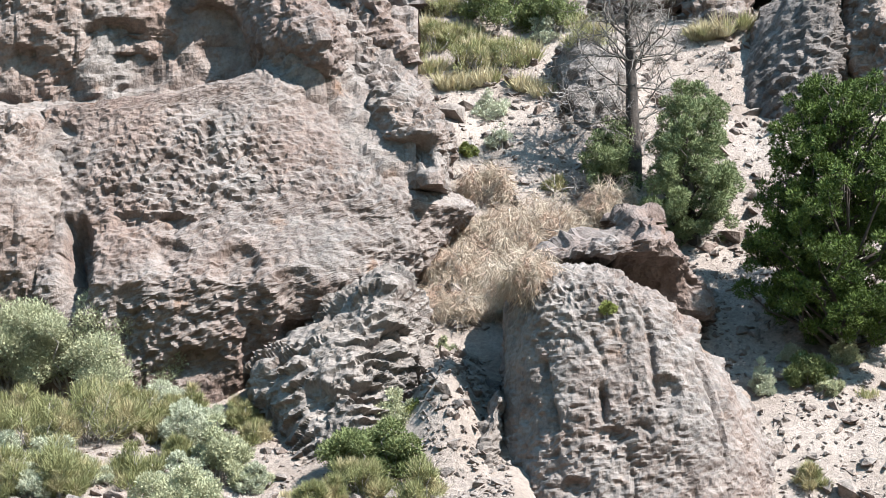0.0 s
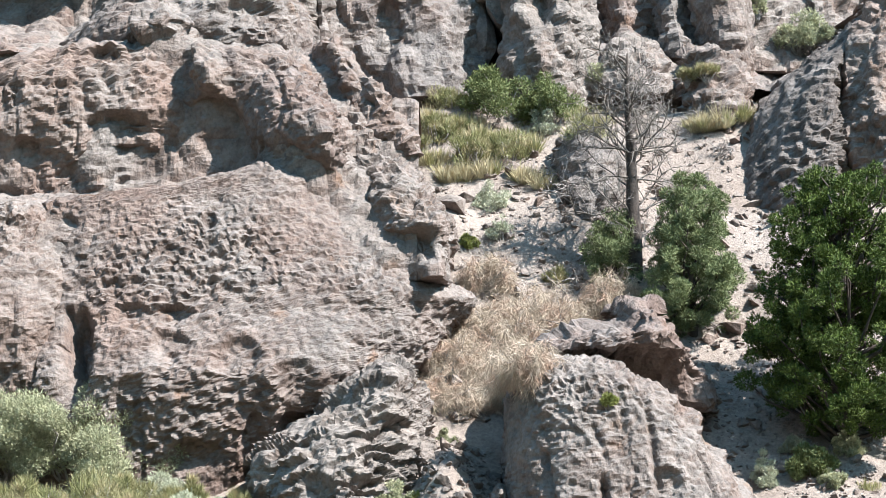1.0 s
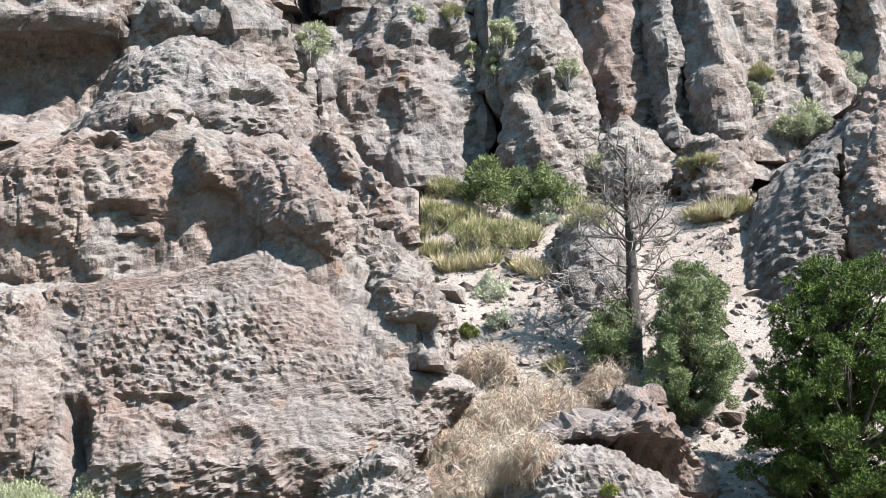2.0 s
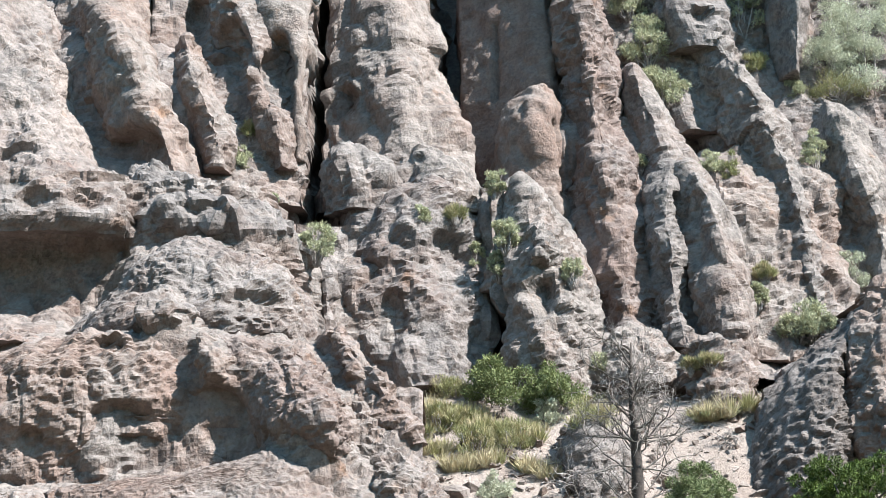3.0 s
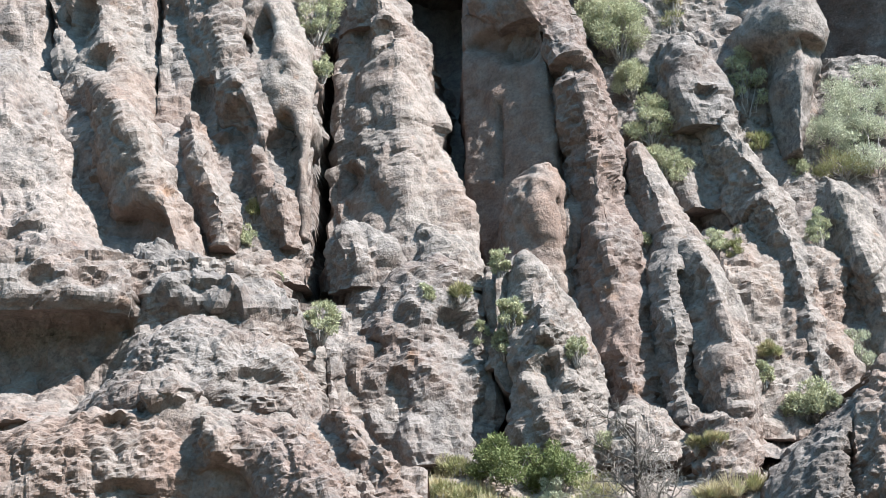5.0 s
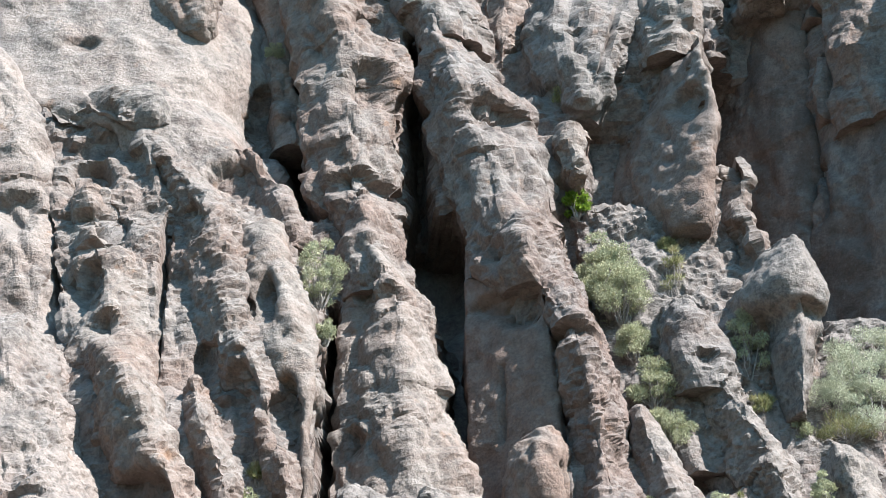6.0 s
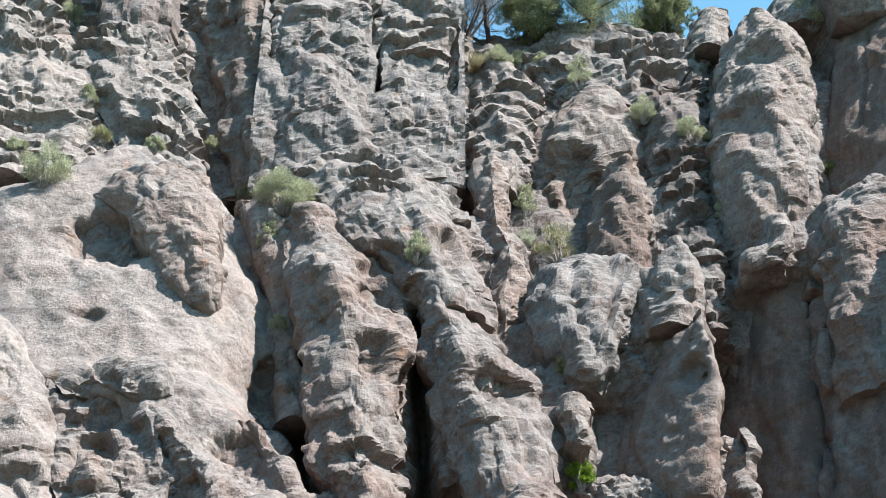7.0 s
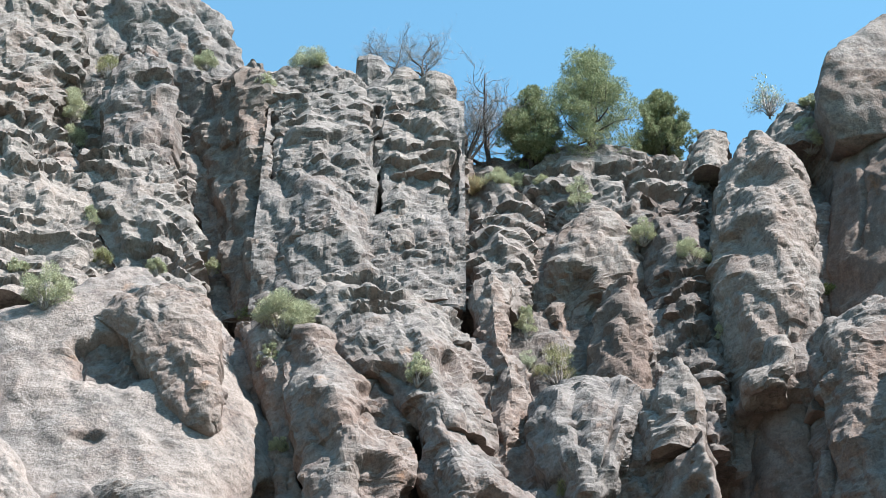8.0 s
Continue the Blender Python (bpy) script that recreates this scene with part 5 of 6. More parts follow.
# added mass out of view on the right; it blocks sun from the gully walls
rock("rock_pillar", "unseen rock buttress added to shade the side gully",
     [(34.20, 13.20, 16.12, 43.00), (32.42, 12.90, 15.93, 41.60), (30.09, 12.60, 15.60, 41.30), (27.08, 12.00, 15.95, 41.50), (24.20, 10.90, 15.50, 42.80), (23.00, 10.68, 15.38, 43.80), (19.70, 10.27, 14.79, 43.90), (16.37, 9.88, 14.24, 43.80)],
     0.40, 1.25, 1.00, 1.4, tuff(0.5, -1.0), 0.123, 1.15, 0.70, 0.50)

rock("rock_slab", "broken rocky slope with shrubs between ridges",
     [(23.84, 2.79, 6.11, 43.70), (22.19, 2.97, 6.99, 43.00), (20.79, 3.16, 7.72, 42.40), (19.17, 3.45, 8.02, 41.80), (17.66, 3.74, 8.20, 41.30), (16.20, 4.12, 8.26, 40.80)],
     0.50, 0.40, 0.40, 3.4, tuff(0.2, 0.0), 0.059, 1.15, 0.55, 0.80,
     hollows=[(7.75, 20.23, 0.31, 0.16, 0.41)])

rock("rock_slab", "steep earthy slope with sagebrush in a gully",
     [(20.41, 8.14, 10.93, 42.80), (18.85, 7.91, 10.63, 42.00), (17.27, 7.70, 10.34, 41.30), (15.95, 8.00, 10.12, 40.80), (14.32, 8.04, 9.88, 40.30)],
     0.50, 0.40, 0.40, 3.4, tuff(0.2, 0.0), 0.057, 1.15, 0.55, 0.80)

rock("rock_slab", "narrow dark cleft floor between rock pillars",
     [(33.71, -5.98, -3.76, 46.30), (32.75, -5.80, -3.70, 45.70), (31.75, -5.43, -3.95, 45.40), (30.29, -4.91, -4.04, 45.30), (28.03, -4.64, -3.79, 44.90), (25.88, -4.24, -3.41, 44.50)],
     0.50, 0.30, 0.30, 3.4, tuff(0.4, 0.0), 0.082, 1.30, 0.70, 0.50)

rock("boulder", "small rock wedged in a cleft",
     [(12.71, -2.76, -2.17, 37.40), (12.23, -2.77, -2.03, 36.90), (11.64, -2.69, -2.01, 36.70), (10.76, -2.51, -2.00, 36.60)],
     0.50, 0.30, 0.30, 3.0, tuff(0.3, 0.0), 0.056, 1.15, 0.55, 0.75,
     cracks=[(-2.40, 12.07, -2.28, 10.88, 0.050, 0.50)])

rock("boulder", "small rock wedged between two boulders",
     [(14.13, 0.61, 1.15, 38.00), (13.66, 0.58, 1.19, 37.60), (12.93, 0.59, 1.15, 37.40), (11.78, 0.69, 1.11, 37.20)],
     0.50, 0.30, 0.30, 3.0, tuff(0.3, 0.0), 0.057, 1.15, 0.55, 0.75,
     cracks=[(0.97, 13.13, 0.97, 10.52, 0.050, 0.40), (0.74, 14.25, 0.72, 12.34, 0.050, 0.30)])

cliff_face("cliff", "grey brown tuff cliff face between jutting rocks", -19.0, 16.0, 9.9, 47.5, 0.085, 6, 0.60, 0.5,
           ((-2.66, 20.2, -2.55, 13.4, 0.14), (-0.1, 22.6, 0.75, 14.6, 0.40), (-4.2, 31.0, -3.4, 23.4, 0.35), (-0.95, 29.0, -0.75, 22.0, 0.22),
            (-9.0, 46.2, -7.6, 37.0, 0.60), (0.98, 13.2, 0.98, 10.4, 0.10), (2.72, 14.4, 2.9, 12.2, 0.2), (6.3, 30.0, 6.9, 24.5, 0.3), (-2.5, 44.4, -2.3, 39.3, 0.08)))

cliff_face("summit_face", "grey lichen covered rock between the summit blocks", -5.9, 0.3, 35.2, 46.2, 0.08, 11, 0.12, 0.1,
           ((-2.5, 44.4, -2.3, 39.3, 0.09), (-0.1, 42.4, -0.1, 39.0, 0.08), (-5.7, 44.0, -5.6, 41.0, 0.07)))

cliff_face("outcrop", "grey pitted rock between leaning slabs at the cliff foot", -8.0, -0.35, 5.6, 13.2, 0.06, 9, 0.22, 0.5, ())

# ---- plants ----
def part(name, data, parent, label="", kind=""):
    ob = new(name, data)
    ob.parent = parent
    return tagged(ob, label, kind=kind)


def tube(path, radii, sides=5):
    """Tapered limb along a path: vertices and faces."""
    path = np.asarray(path, float)
    verts, faces = [], []
    for k in range(len(path)):
        d = path[min(k + 1, len(path) - 1)] - path[max(k - 1, 0)]
        d = d / (np.linalg.norm(d) + 1e-9)
        a = np.cross(d, (0.3, 1, 0.1))
        a /= np.linalg.norm(a) + 1e-9
        b = np.cross(d, a)
        for j in range(sides):
            w = 2 * math.pi * j / sides
            verts.append(path[k] + radii[k] * (math.cos(w) * a + math.sin(w) * b))
    for k in range(len(path) - 1):
        for j in range(sides):
            faces.append((k * sides + j, k * sides + (j + 1) % sides, (k + 1) * sides + (j + 1) % sides, (k + 1) * sides + j))
    faces.append(tuple(range(sides))[::-1])
    faces.append(tuple((len(path) - 1) * sides + j for j in range(sides)))
    return verts, faces


def join(pieces):
    verts, faces = [], []
    for v, f in pieces:
        k = len(verts)
        verts.extend([tuple(p) for p in v])
        faces.extend([tuple(i + k for i in q) for q in f])
    return verts, faces


def bent(rng, a, d, length, steps=5, wild=0.25, lift=0.0):
    p, d = [np.array(a, float)], np.array(d, float)
    for _ in range(steps):
        d = d + rng.normal(0, wild, 3) + np.array((0, 0, lift))
        d /= np.linalg.norm(d)
        p.append(p[-1] + d * length / steps)
    return np.array(p)


def branch(rng, a, d, length, radius, depth, out, wild=0.22, lift=0.05, kids=4, sides=5, spread=0.9, shrink=0.62, fine=None):
    """Limbs that fork; each is a tapered tube added to out. Returns the tips."""
    p = bent(rng, a, d, length, 5 if depth else 3, wild, lift)
    (out if fine is None or depth else fine).append(tube(p, np.linspace(radius, radius * (0.45 if depth else 0.15), len(p)), sides if depth > 1 else 4 if depth else 3))
    tips = [p[-1]]
    if depth:
        for k in range(kids):
            w = rng.uniform(0.25, 1.0)
            i = min(int(w * (len(p) - 1)), len(p) - 2)
            at = p[i] + (p[i + 1] - p[i]) * (w * (len(p) - 1) - i)
            axis = p[i + 1] - p[i]
            axis /= np.linalg.norm(axis)
            side = np.cross(axis, rng.normal(0, 1, 3))
            side /= np.linalg.norm(side) + 1e-9
            nd = axis * rng.uniform(0.3, 0.8) + side * spread
            nd /= np.linalg.norm(nd)
            tips += branch(rng, at, nd, length * shrink * rng.uniform(0.6, 1.1), radius * 0.5, depth - 1, out, wild, lift, kids, sides, spread, shrink, fine)
    return tips


def leaves(rng, centers, radii, count, length, width, droop=0.0, up=0.3, shell=0.5):
    """Small leaf blades strewn through clumps: two bent halves each."""
    centers, radii = np.asarray(centers, float), np.asarray(radii, float)
    vol = radii.prod(1) ** (2 / 3)
    pick = rng.choice(len(centers), count, p=vol / vol.sum())
    d = rng.normal(0, 1, (count, 3))
    d /= np.linalg.norm(d, axis=1, keepdims=True)
    r = shell + (1 - shell) * rng.random((count, 1)) ** 0.5
    r = r * (0.85 + 0.3 * rng.random((count, 1)))
    p = centers[pick] + d * r * radii[pick]
    axis = d + rng.normal(0, 0.6, (count, 3)) + np.array((0, 0, up - droop))
    axis /= np.linalg.norm(axis, axis=1, keepdims=True)
    side = np.cross(axis, rng.normal(0, 1, (count, 3)))
    side /= np.linalg.norm(side, axis=1, keepdims=True) + 1e-9
    nrm = np.cross(axis, side)
    L = length * rng.uniform(0.6, 1.3, (count, 1))
    W = width * rng.uniform(0.7, 1.3, (count, 1)) / 2
    verts = np.stack([p + side * W, p + axis * L + nrm * W * 0.5, p - side * W], 1).reshape(-1, 3)
    k = np.arange(count)[:, None] * 3
    return verts, k + np.array([[0, 1, 2]])


def clumps(rng, n, w, h, flat=0.6):
    """Clump centres and sizes of a bush w wide and h high, base at the origin."""
    c, r = [], []
    for _ in range(n):
        a, q = rng.uniform(0, 2 * math.pi), math.sqrt(rng.random())
        x, y = q * math.cos(a) * w * 0.40, q * math.sin(a) * w * 0.32
        top = h * (1 - 0.55 * q * q)
        z = top * rng.uniform(0.12, 0.85)
        s = w * rng.uniform(0.10, 0.19)
        c.append((x, y, z))
        r.append((s, s, s * flat * 1.2))
    return c, r


def bush(name, label, category, leaf, at, w, h, seed, count=2600, length=0.07, width=0.03, n=26, stem=GREY_WOOD, up=0.5, dense=1.0):
    rng = np.random.default_rng(seed)
    root = new(name)
    root.location = at
    tagged(root, label, category)
    c, r = clumps(rng, n, w, h)
    stems = []
    for x, y, z in c:
        end = np.array((x, y, z))
        path = np.linspace((x * 0.12, y * 0.12, -0.12), end, 5) + rng.normal(0, 0.03, (5, 3)) * w
        path[0] = (x * 0.12, y * 0.12, -0.15)
        stems.append(tube(path, np.linspace(0.014, 0.004, 5) * (0.6 + 0.5 * w), 4))
    v, f = join(stems)
    part("stemwork", mesh_of("stemwork", v, f, [stem]), root, "thin grey woody stems", kind="stuff")
    v, f = leaves(rng, c, r, int(count * dense), length, width, up=up, shell=0.25)
    part("foliage", mesh_of("foliage", v, f, [leaf], False), root, kind="stuff")
    return root


def tuft(name, label, category, leaf, at, w, h, seed, count=700, width=0.012):
    """Upright wands or grass blades fanning from one root."""
    rng = np.random.default_rng(seed)
    root = new(name)
    root.location = at
    tagged(root, label, category)
    verts, faces = [], []
    # several crowns of different height grow side by side
    k = rng.integers(0, 9, count)
    ka, kq = rng.uniform(0, 2 * math.pi, 9), np.sqrt(rng.random(9))
    kh = rng.uniform(0.45, 1.05, 9)
    a = rng.uniform(0, 2 * math.pi, count)
    q = np.sqrt(rng.random(count))
    heart = np.stack([kq * np.cos(ka) * w * 0.36, kq * np.sin(ka) * w * 0.3, 0 * ka], 1)[k]
    foot = heart + np.stack([q * np.cos(a) * w * 0.07, q * np.sin(a) * w * 0.07, -0.1 + 0 * a], 1)
    tip = heart + np.stack([q * np.cos(a) * w * 0.26, q * np.sin(a) * w * 0.24, h * kh[k] * (1.0 - 0.4 * q) * rng.uniform(0.35, 1.15, count)], 1)
    tip += rng.normal(0, 0.06, (count, 3)) * w
    mid = foot * 0.45 + tip * 0.55 + np.array((0, 0, 0.08 * h))
    side = np.cross(tip - foot, rng.normal(0, 1, (count, 3)))
    side /= np.linalg.norm(side, axis=1, keepdims=True) + 1e-9
    W = width * rng.uniform(0.6, 1.5, (count, 1))
    verts = np.stack([foot, mid + side * W, tip, mid - side * W], 1).reshape(-1, 3)
    faces = np.arange(count)[:, None] * 4 + np.array([[0, 1, 2, 3]])
    part("foliage", mesh_of("foliage", verts, faces, [leaf], False), root, kind="stuff")
    return root


def evergreen(name, label, leaf, at, w, h, seed, count, length, width, cone=0.6, low=0.12, n=70, bark=BARK, clump=0.13):
    """Juniper or pinyon: tapered trunk, limbs, and a crown of many small sprays with gaps."""
    rng = np.random.default_rng(seed)
    root = new(name)
    root.location = at
    tagged(root, label, "tree")
    trunk = bent(rng, (0, 0, -0.3), (0, 0, 1), h * 0.9, 7, 0.06, 0.1)
    part("trunk", mesh_of("trunk", *join([tube(trunk, np.linspace(0.035 * h, 0.006 * h, len(trunk)), 8)]), [bark]), root)
    c, r, limbs = [], [], []
    for k in range(n):
        v = low + (0.98 - low) * rng.random() ** 0.85
        reach = w * 0.5 * ((1 - v) ** cone * (0.55 + 0.45 * min(1, (v - low + 0.12) / 0.25))) * rng.uniform(0.55, 1.05) * 1.15
        a = rng.uniform(0, 2 * math.pi)
        s = w * clump * rng.uniform(0.6, 1.15) * (0.55 + 0.45 * (1 - v))
        end = np.array((math.cos(a) * max(reach - s * 0.5, 0), math.sin(a) * max(reach - s * 0.5, 0), v * h))
        z0 = max(0.05, v - 0.10 - 0.1 * reach / w)
        i = min(int(z0 / 0.9 * 7), 6)
        start = trunk[i] + (trunk[i + 1] - trunk[i]) * (z0 / 0.9 * 7 - i)
        path = np.linspace(start, end, 5)
        path[1:4] += rng.normal(0, 0.02 * h, (3, 3)) - np.array((0, 0, 0.015 * h))
        if k % 3 == 0:
            limbs.append(tube(path, np.linspace(0.009 * h, 0.002 * h, 5), 5))
        c.append(end)
        r.append((s, s, s * 0.85))
        if rng.random() < 0.7:
            c.append(path[2] + rng.normal(0, 0.4 * s, 3))
            r.append((s * 0.8, s * 0.8, s * 0.7))
        if rng.random() < 0.8:
            c.append(path[3] + rng.normal(0, 0.3 * s, 3))
            r.append((s * 0.7, s * 0.7, s * 0.55))
    part("branchwork", mesh_of("branchwork", *join(limbs), [bark]), root, kind="stuff")
    v, f = leaves(rng, c, r, count, length, width, up=0.55, shell=0.4)
    part("crown", mesh_of("crown", v, f, [leaf], False), root, kind="stuff")
    return root


def dead_tree(name, label, at, h, seed, bark=BARK, twig=GREY_WOOD, limbs=22, spread=0.9, depth=2, forks=1, low=0.15, thick=0.026):
    """Leafless tree: trunk, dark limbs, grey twigs."""
    rng = np.random.default_rng(seed)
    root = new(name)
    root.location = at
    tagged(root, label, "tree")
    stems = []
    for k in range(forks):
        d = np.array((0.05, 0, 1)) if forks == 1 else np.array((rng.normal(0, .45), rng.normal(0, .3), 1.0))
        stems.append(bent(rng, (0, 0, -0.3), d / np.linalg.norm(d), h * (1.0 if k == 0 else rng.uniform(.6, .95)), 8, 0.06 if forks == 1 else 0.14, 0.08))
    part("trunk", mesh_of("trunk", *join([tube(p, np.linspace(thick * h, 0.004 * h, len(p)), 8) for p in stems]), [bark]), root)
    out, fine = [], []
    for k in range(limbs):
        p = stems[k % forks]
        v = rng.uniform(low, 0.97)
        i = min(int(v * 8), 7)
        start = p[i] + (p[i + 1] - p[i]) * (v * 8 - i)
        a = rng.uniform(0, 2 * math.pi)
        d = np.array((math.cos(a), math.sin(a), rng.uniform(0.1, 0.8)))
        branch(rng, start, d / np.linalg.norm(d), h * spread * rng.uniform(0.18, 0.34) * (1.15 - 0.7 * v), 0.0045 * h, depth, out, 0.24, 0.06, 6, fine=fine)
    part("branchwork", mesh_of("branchwork", *join(out), [twig]), root, "bare dark branches", kind="stuff")
    part("twigwork", mesh_of("twigwork", *join(fine), [GREY_WOOD]), root, "fine bleached twigs", kind="stuff")
    return root


def brushwood(name, label, at, w, h, seed, leaf=None, count=1500, sticks=60, droop=0.6):
    """Heap of dead boughs with dry needles."""
    rng = np.random.default_rng(seed)
    root = new(name)
    root.location = at
    tagged(root, label, "brushwood")
    out, tips = [], []
    for _ in range(sticks):
        a = rng.uniform(0, 2 * math.pi)
        d = np.array((math.cos(a), 0.6 * math.sin(a), rng.uniform(0.0, 0.9)))
        start = np.array((rng.normal(0, .14) * w, rng.normal(0, .1) * w, rng.uniform(-0.1, 0.3) * h))
        tips += branch(rng, start, d / np.linalg.norm(d), w * rng.uniform(0.25, 0.5), 0.012, 1, out, 0.25, -0.06, 4, 4)
    part("deadwood", mesh_of("deadwood", *join(out), [GREY_WOOD]), root, "bleached grey sticks", kind="stuff")
    if leaf:
        t = np.array(tips)
        rr = np.full((len(t), 3), 0.075 * (0.7 + 0.3 * w))
        v, f = leaves(rng, t, rr, count, 0.20, 0.009, droop=1.5 * droop, up=0.0, shell=0.0)
        part("dry_foliage", mesh_of("dry_foliage", v, f, [leaf], False), root, kind="stuff")
    return root

def fine_leaves(at, w, length, width):
    """Leaf count, length and width: near bushes show finer leaves than those high on the cliff."""
    if at[1] < 30:
        return int(4500 + 12500 * w * w), length * 0.74, width * 0.66
    return int(1500 + 4200 * w * w), length * 0.95, width * 0.85


def sage_bush(at, w, h, seed):
    return bush("sagebrush", "grey green sagebrush growing between rocks", "bush", SAGE, at, w, h, seed, *fine_leaves(at, w, 0.050, 0.028))


def pale_bush(at, w, h, seed):
    return bush("sagebrush", "pale silvery sagebrush on dry ground", "bush", PALE_SAGE, at, w, h, seed, *fine_leaves(at, w, 0.045, 0.022))


def shrub_bush(at, w, h, seed):
    return bush("shrub", "dense dark green shrub", "bush", SHRUB, at, w, h, seed, *fine_leaves(at, w, 0.055, 0.032))


def fresh_bush(at, w, h, seed):
    return bush("shrub", "bright yellow green leafy shrub", "bush", FRESH, at, w, h, seed, int(2200 + 2500 * w * w), 0.07, 0.035)


def yellow_bush(at, w, h, seed):
    return bush("shrub", "small leaved yellow green shrub", "bush", YELLOW, at, w, h, seed, int(2800 + 9000 * w * w), 0.040, 0.020)


def broom_bush(at, w, h, seed):
    return bush("broom_shrub", "yellow green broom shrub with thin upright stems", "bush", BROOM, at, w, h, seed, int((3000 if at[1] < 33 else 1500) * (1 + w)), 0.10, 0.009 if at[1] < 33 else 0.012, 22, up=1.3)


def grass_bush(at, w, h, seed):
    return tuft("grass_tuft", "dry straw coloured grass tuft", "grass", GRASS, at, w, h, seed, int(500 + 600 * w), 0.006)


def plant(maker, places):
    for k, (x, y, z, w, h) in enumerate(places):
        maker((x, y, z), w, h, 1000 + 7 * k)


def juniper(at, w, h, seed):
    evergreen("juniper_tree", "dense dark green juniper tree on the scree", JUNIPER, at, w, h, seed, 180000, 0.050, 0.020, 0.26, 0.13, 340, BARK, 0.064)


def pinyon(at, w, h, seed):
    evergreen("pinyon_pine", "small olive green pinyon pine on the slope", PINYON, at, w, h, seed, 70000, 0.05, 0.016, 0.30, 0.12, 105, BARK, 0.11)


def darkshrub(at, w, h, seed):
    evergreen("juniper_shrub", "small dark juniper beside a dead tree", PINYON, at, w, h, seed, 22000, 0.045, 0.016, 0.3, 0.05, 50, BARK, 0.16)


def pine(at, w, h, seed):
    evergreen("pine_tree", "green pine on the cliff top against the sky", PINE, at, w, h, seed, 42000, 0.10, 0.026, 0.50, 0.03, 110, BARK, 0.10)


def deadtree(at, w, h, seed):
    dead_tree("dead_tree", "standing dead tree with dark trunk and grey twigs", at, h, seed, BARK, TWIG, 40, 1.25, 2, 1, 0.2, 0.042)


def deadbush(at, w, h, seed):
    dead_tree("dead_shrub", "leafless grey shrub on the skyline", at, h, seed, BARK, TWIG, 40, 1.7, 2, 4, 0.25, 0.018)


def halfdead(at, w, h, seed):
    dead_tree("dead_shrub", "sparse half dead shrub on the skyline", at, h, seed, BARK, TWIG, 24, 1.5, 2, 4, 0.25, 0.018)
    bush("sagebrush", "sparse yellowish shrub on the skyline", "bush", SAGE, at, w, h, seed, 700, 0.09, 0.03, 18)


def straw(at, w, h, seed):
    brushwood("brushwood", "heap of dead boughs with straw coloured needles", at, w, h, seed, STRAW, int(4200 + 3600 * w), int(34 + 20 * w))


def sticks(at, w, h, seed):
    brushwood("brushwood", "tangle of bleached dead branches", at, w, h, seed, None, 0, 30)



SAGE_PLACES = ((-5.12, 28.99, 2.73, 2.12, 1.97), (-5.95, 29.19, 2.66, 2.05, 1.78), (-4.50, 29.01, 2.65, 2.04, 1.48), (-2.80, 26.44, 1.42, 0.92, 0.98), (-3.18, 25.02, 1.06, 1.14, 0.76), (-0.62, 27.24, 2.07, 0.81, 0.65), (0.01, 28.97, 3.04, 0.39, 0.49), (-0.72, 28.25, 4.09, 0.31, 0.14), (5.58, 28.80, 3.03, 0.55, 0.39), (2.74, 36.70, 10.09, 0.51, 0.52), (6.82, 37.95, 11.09, 0.95, 0.88), (-2.35, 35.85, 12.00, 0.73, 0.92), (-2.44, 37.12, 11.93, 0.42, 0.54), (-3.99, 37.88, 14.34, 0.54, 0.63), (-3.36, 37.69, 13.59, 0.37, 0.25), (0.92, 37.61, 13.73, 0.45, 0.84), (1.05, 36.88, 12.51, 0.62, 0.81), (0.95, 37.10, 12.03, 0.52, 0.61),)

SAGE_PLACES_1 = ((0.54, 37.60, 12.34, 0.37, 0.62), (-0.49, 37.16, 13.09, 0.37, 0.48), (2.26, 36.46, 11.74, 0.41, 0.73), (3.87, 39.75, 15.02, 0.34, 0.44), (5.27, 39.62, 14.85, 0.62, 0.66), (5.87, 38.07, 11.75, 0.43, 0.56), (7.42, 39.92, 15.13, 0.55, 0.97), (6.62, 37.98, 11.07, 0.85, 0.76), (6.97, 36.96, 10.97, 0.41, 0.40), (-2.88, 40.28, 19.79, 1.16, 2.28), (-2.70, 39.71, 18.70, 0.61, 0.63), (3.44, 42.90, 21.52, 1.33, 1.57), (3.74, 42.31, 20.28, 1.54, 1.72), (3.93, 41.99, 19.27, 0.96, 1.14), (4.26, 41.40, 17.91, 1.25, 1.38), (4.56, 41.10, 16.89, 1.15, 1.27), (6.32, 41.61, 18.64, 1.02, 2.05), (7.25, 41.24, 16.94, 0.69, 0.91),)

SAGE_PLACES_2 = ((3.53, 42.48, 20.56, 1.54, 2.05), (-4.95, 45.47, 31.48, 0.57, 1.21), (-4.57, 45.65, 32.76, 1.84, 1.59), (-1.01, 44.22, 30.29, 0.74, 1.04), (-4.51, 45.05, 28.65, 0.51, 0.70), (1.98, 49.12, 34.71, 0.72, 1.95), (0.69, 48.42, 33.30, 0.44, 0.90), (-10.92, 45.27, 33.43, 1.57, 1.50), (-12.31, 50.98, 44.57, 1.53, 1.69), (-12.11, 50.59, 43.20, 1.06, 1.24), (-8.09, 50.70, 46.70, 0.92, 0.63), (-10.66, 48.22, 38.37, 0.58, 0.90), (-7.17, 49.36, 37.49, 0.58, 0.72), (-8.00, 44.72, 34.12, 0.60, 0.51), (-12.25, 46.90, 35.73, 0.71, 0.49), (-4.79, 50.76, 46.66, 1.37, 1.00), (-6.04, 50.02, 45.12, 0.72, 0.70), (3.74, 50.24, 40.47, 0.95, 1.34),)

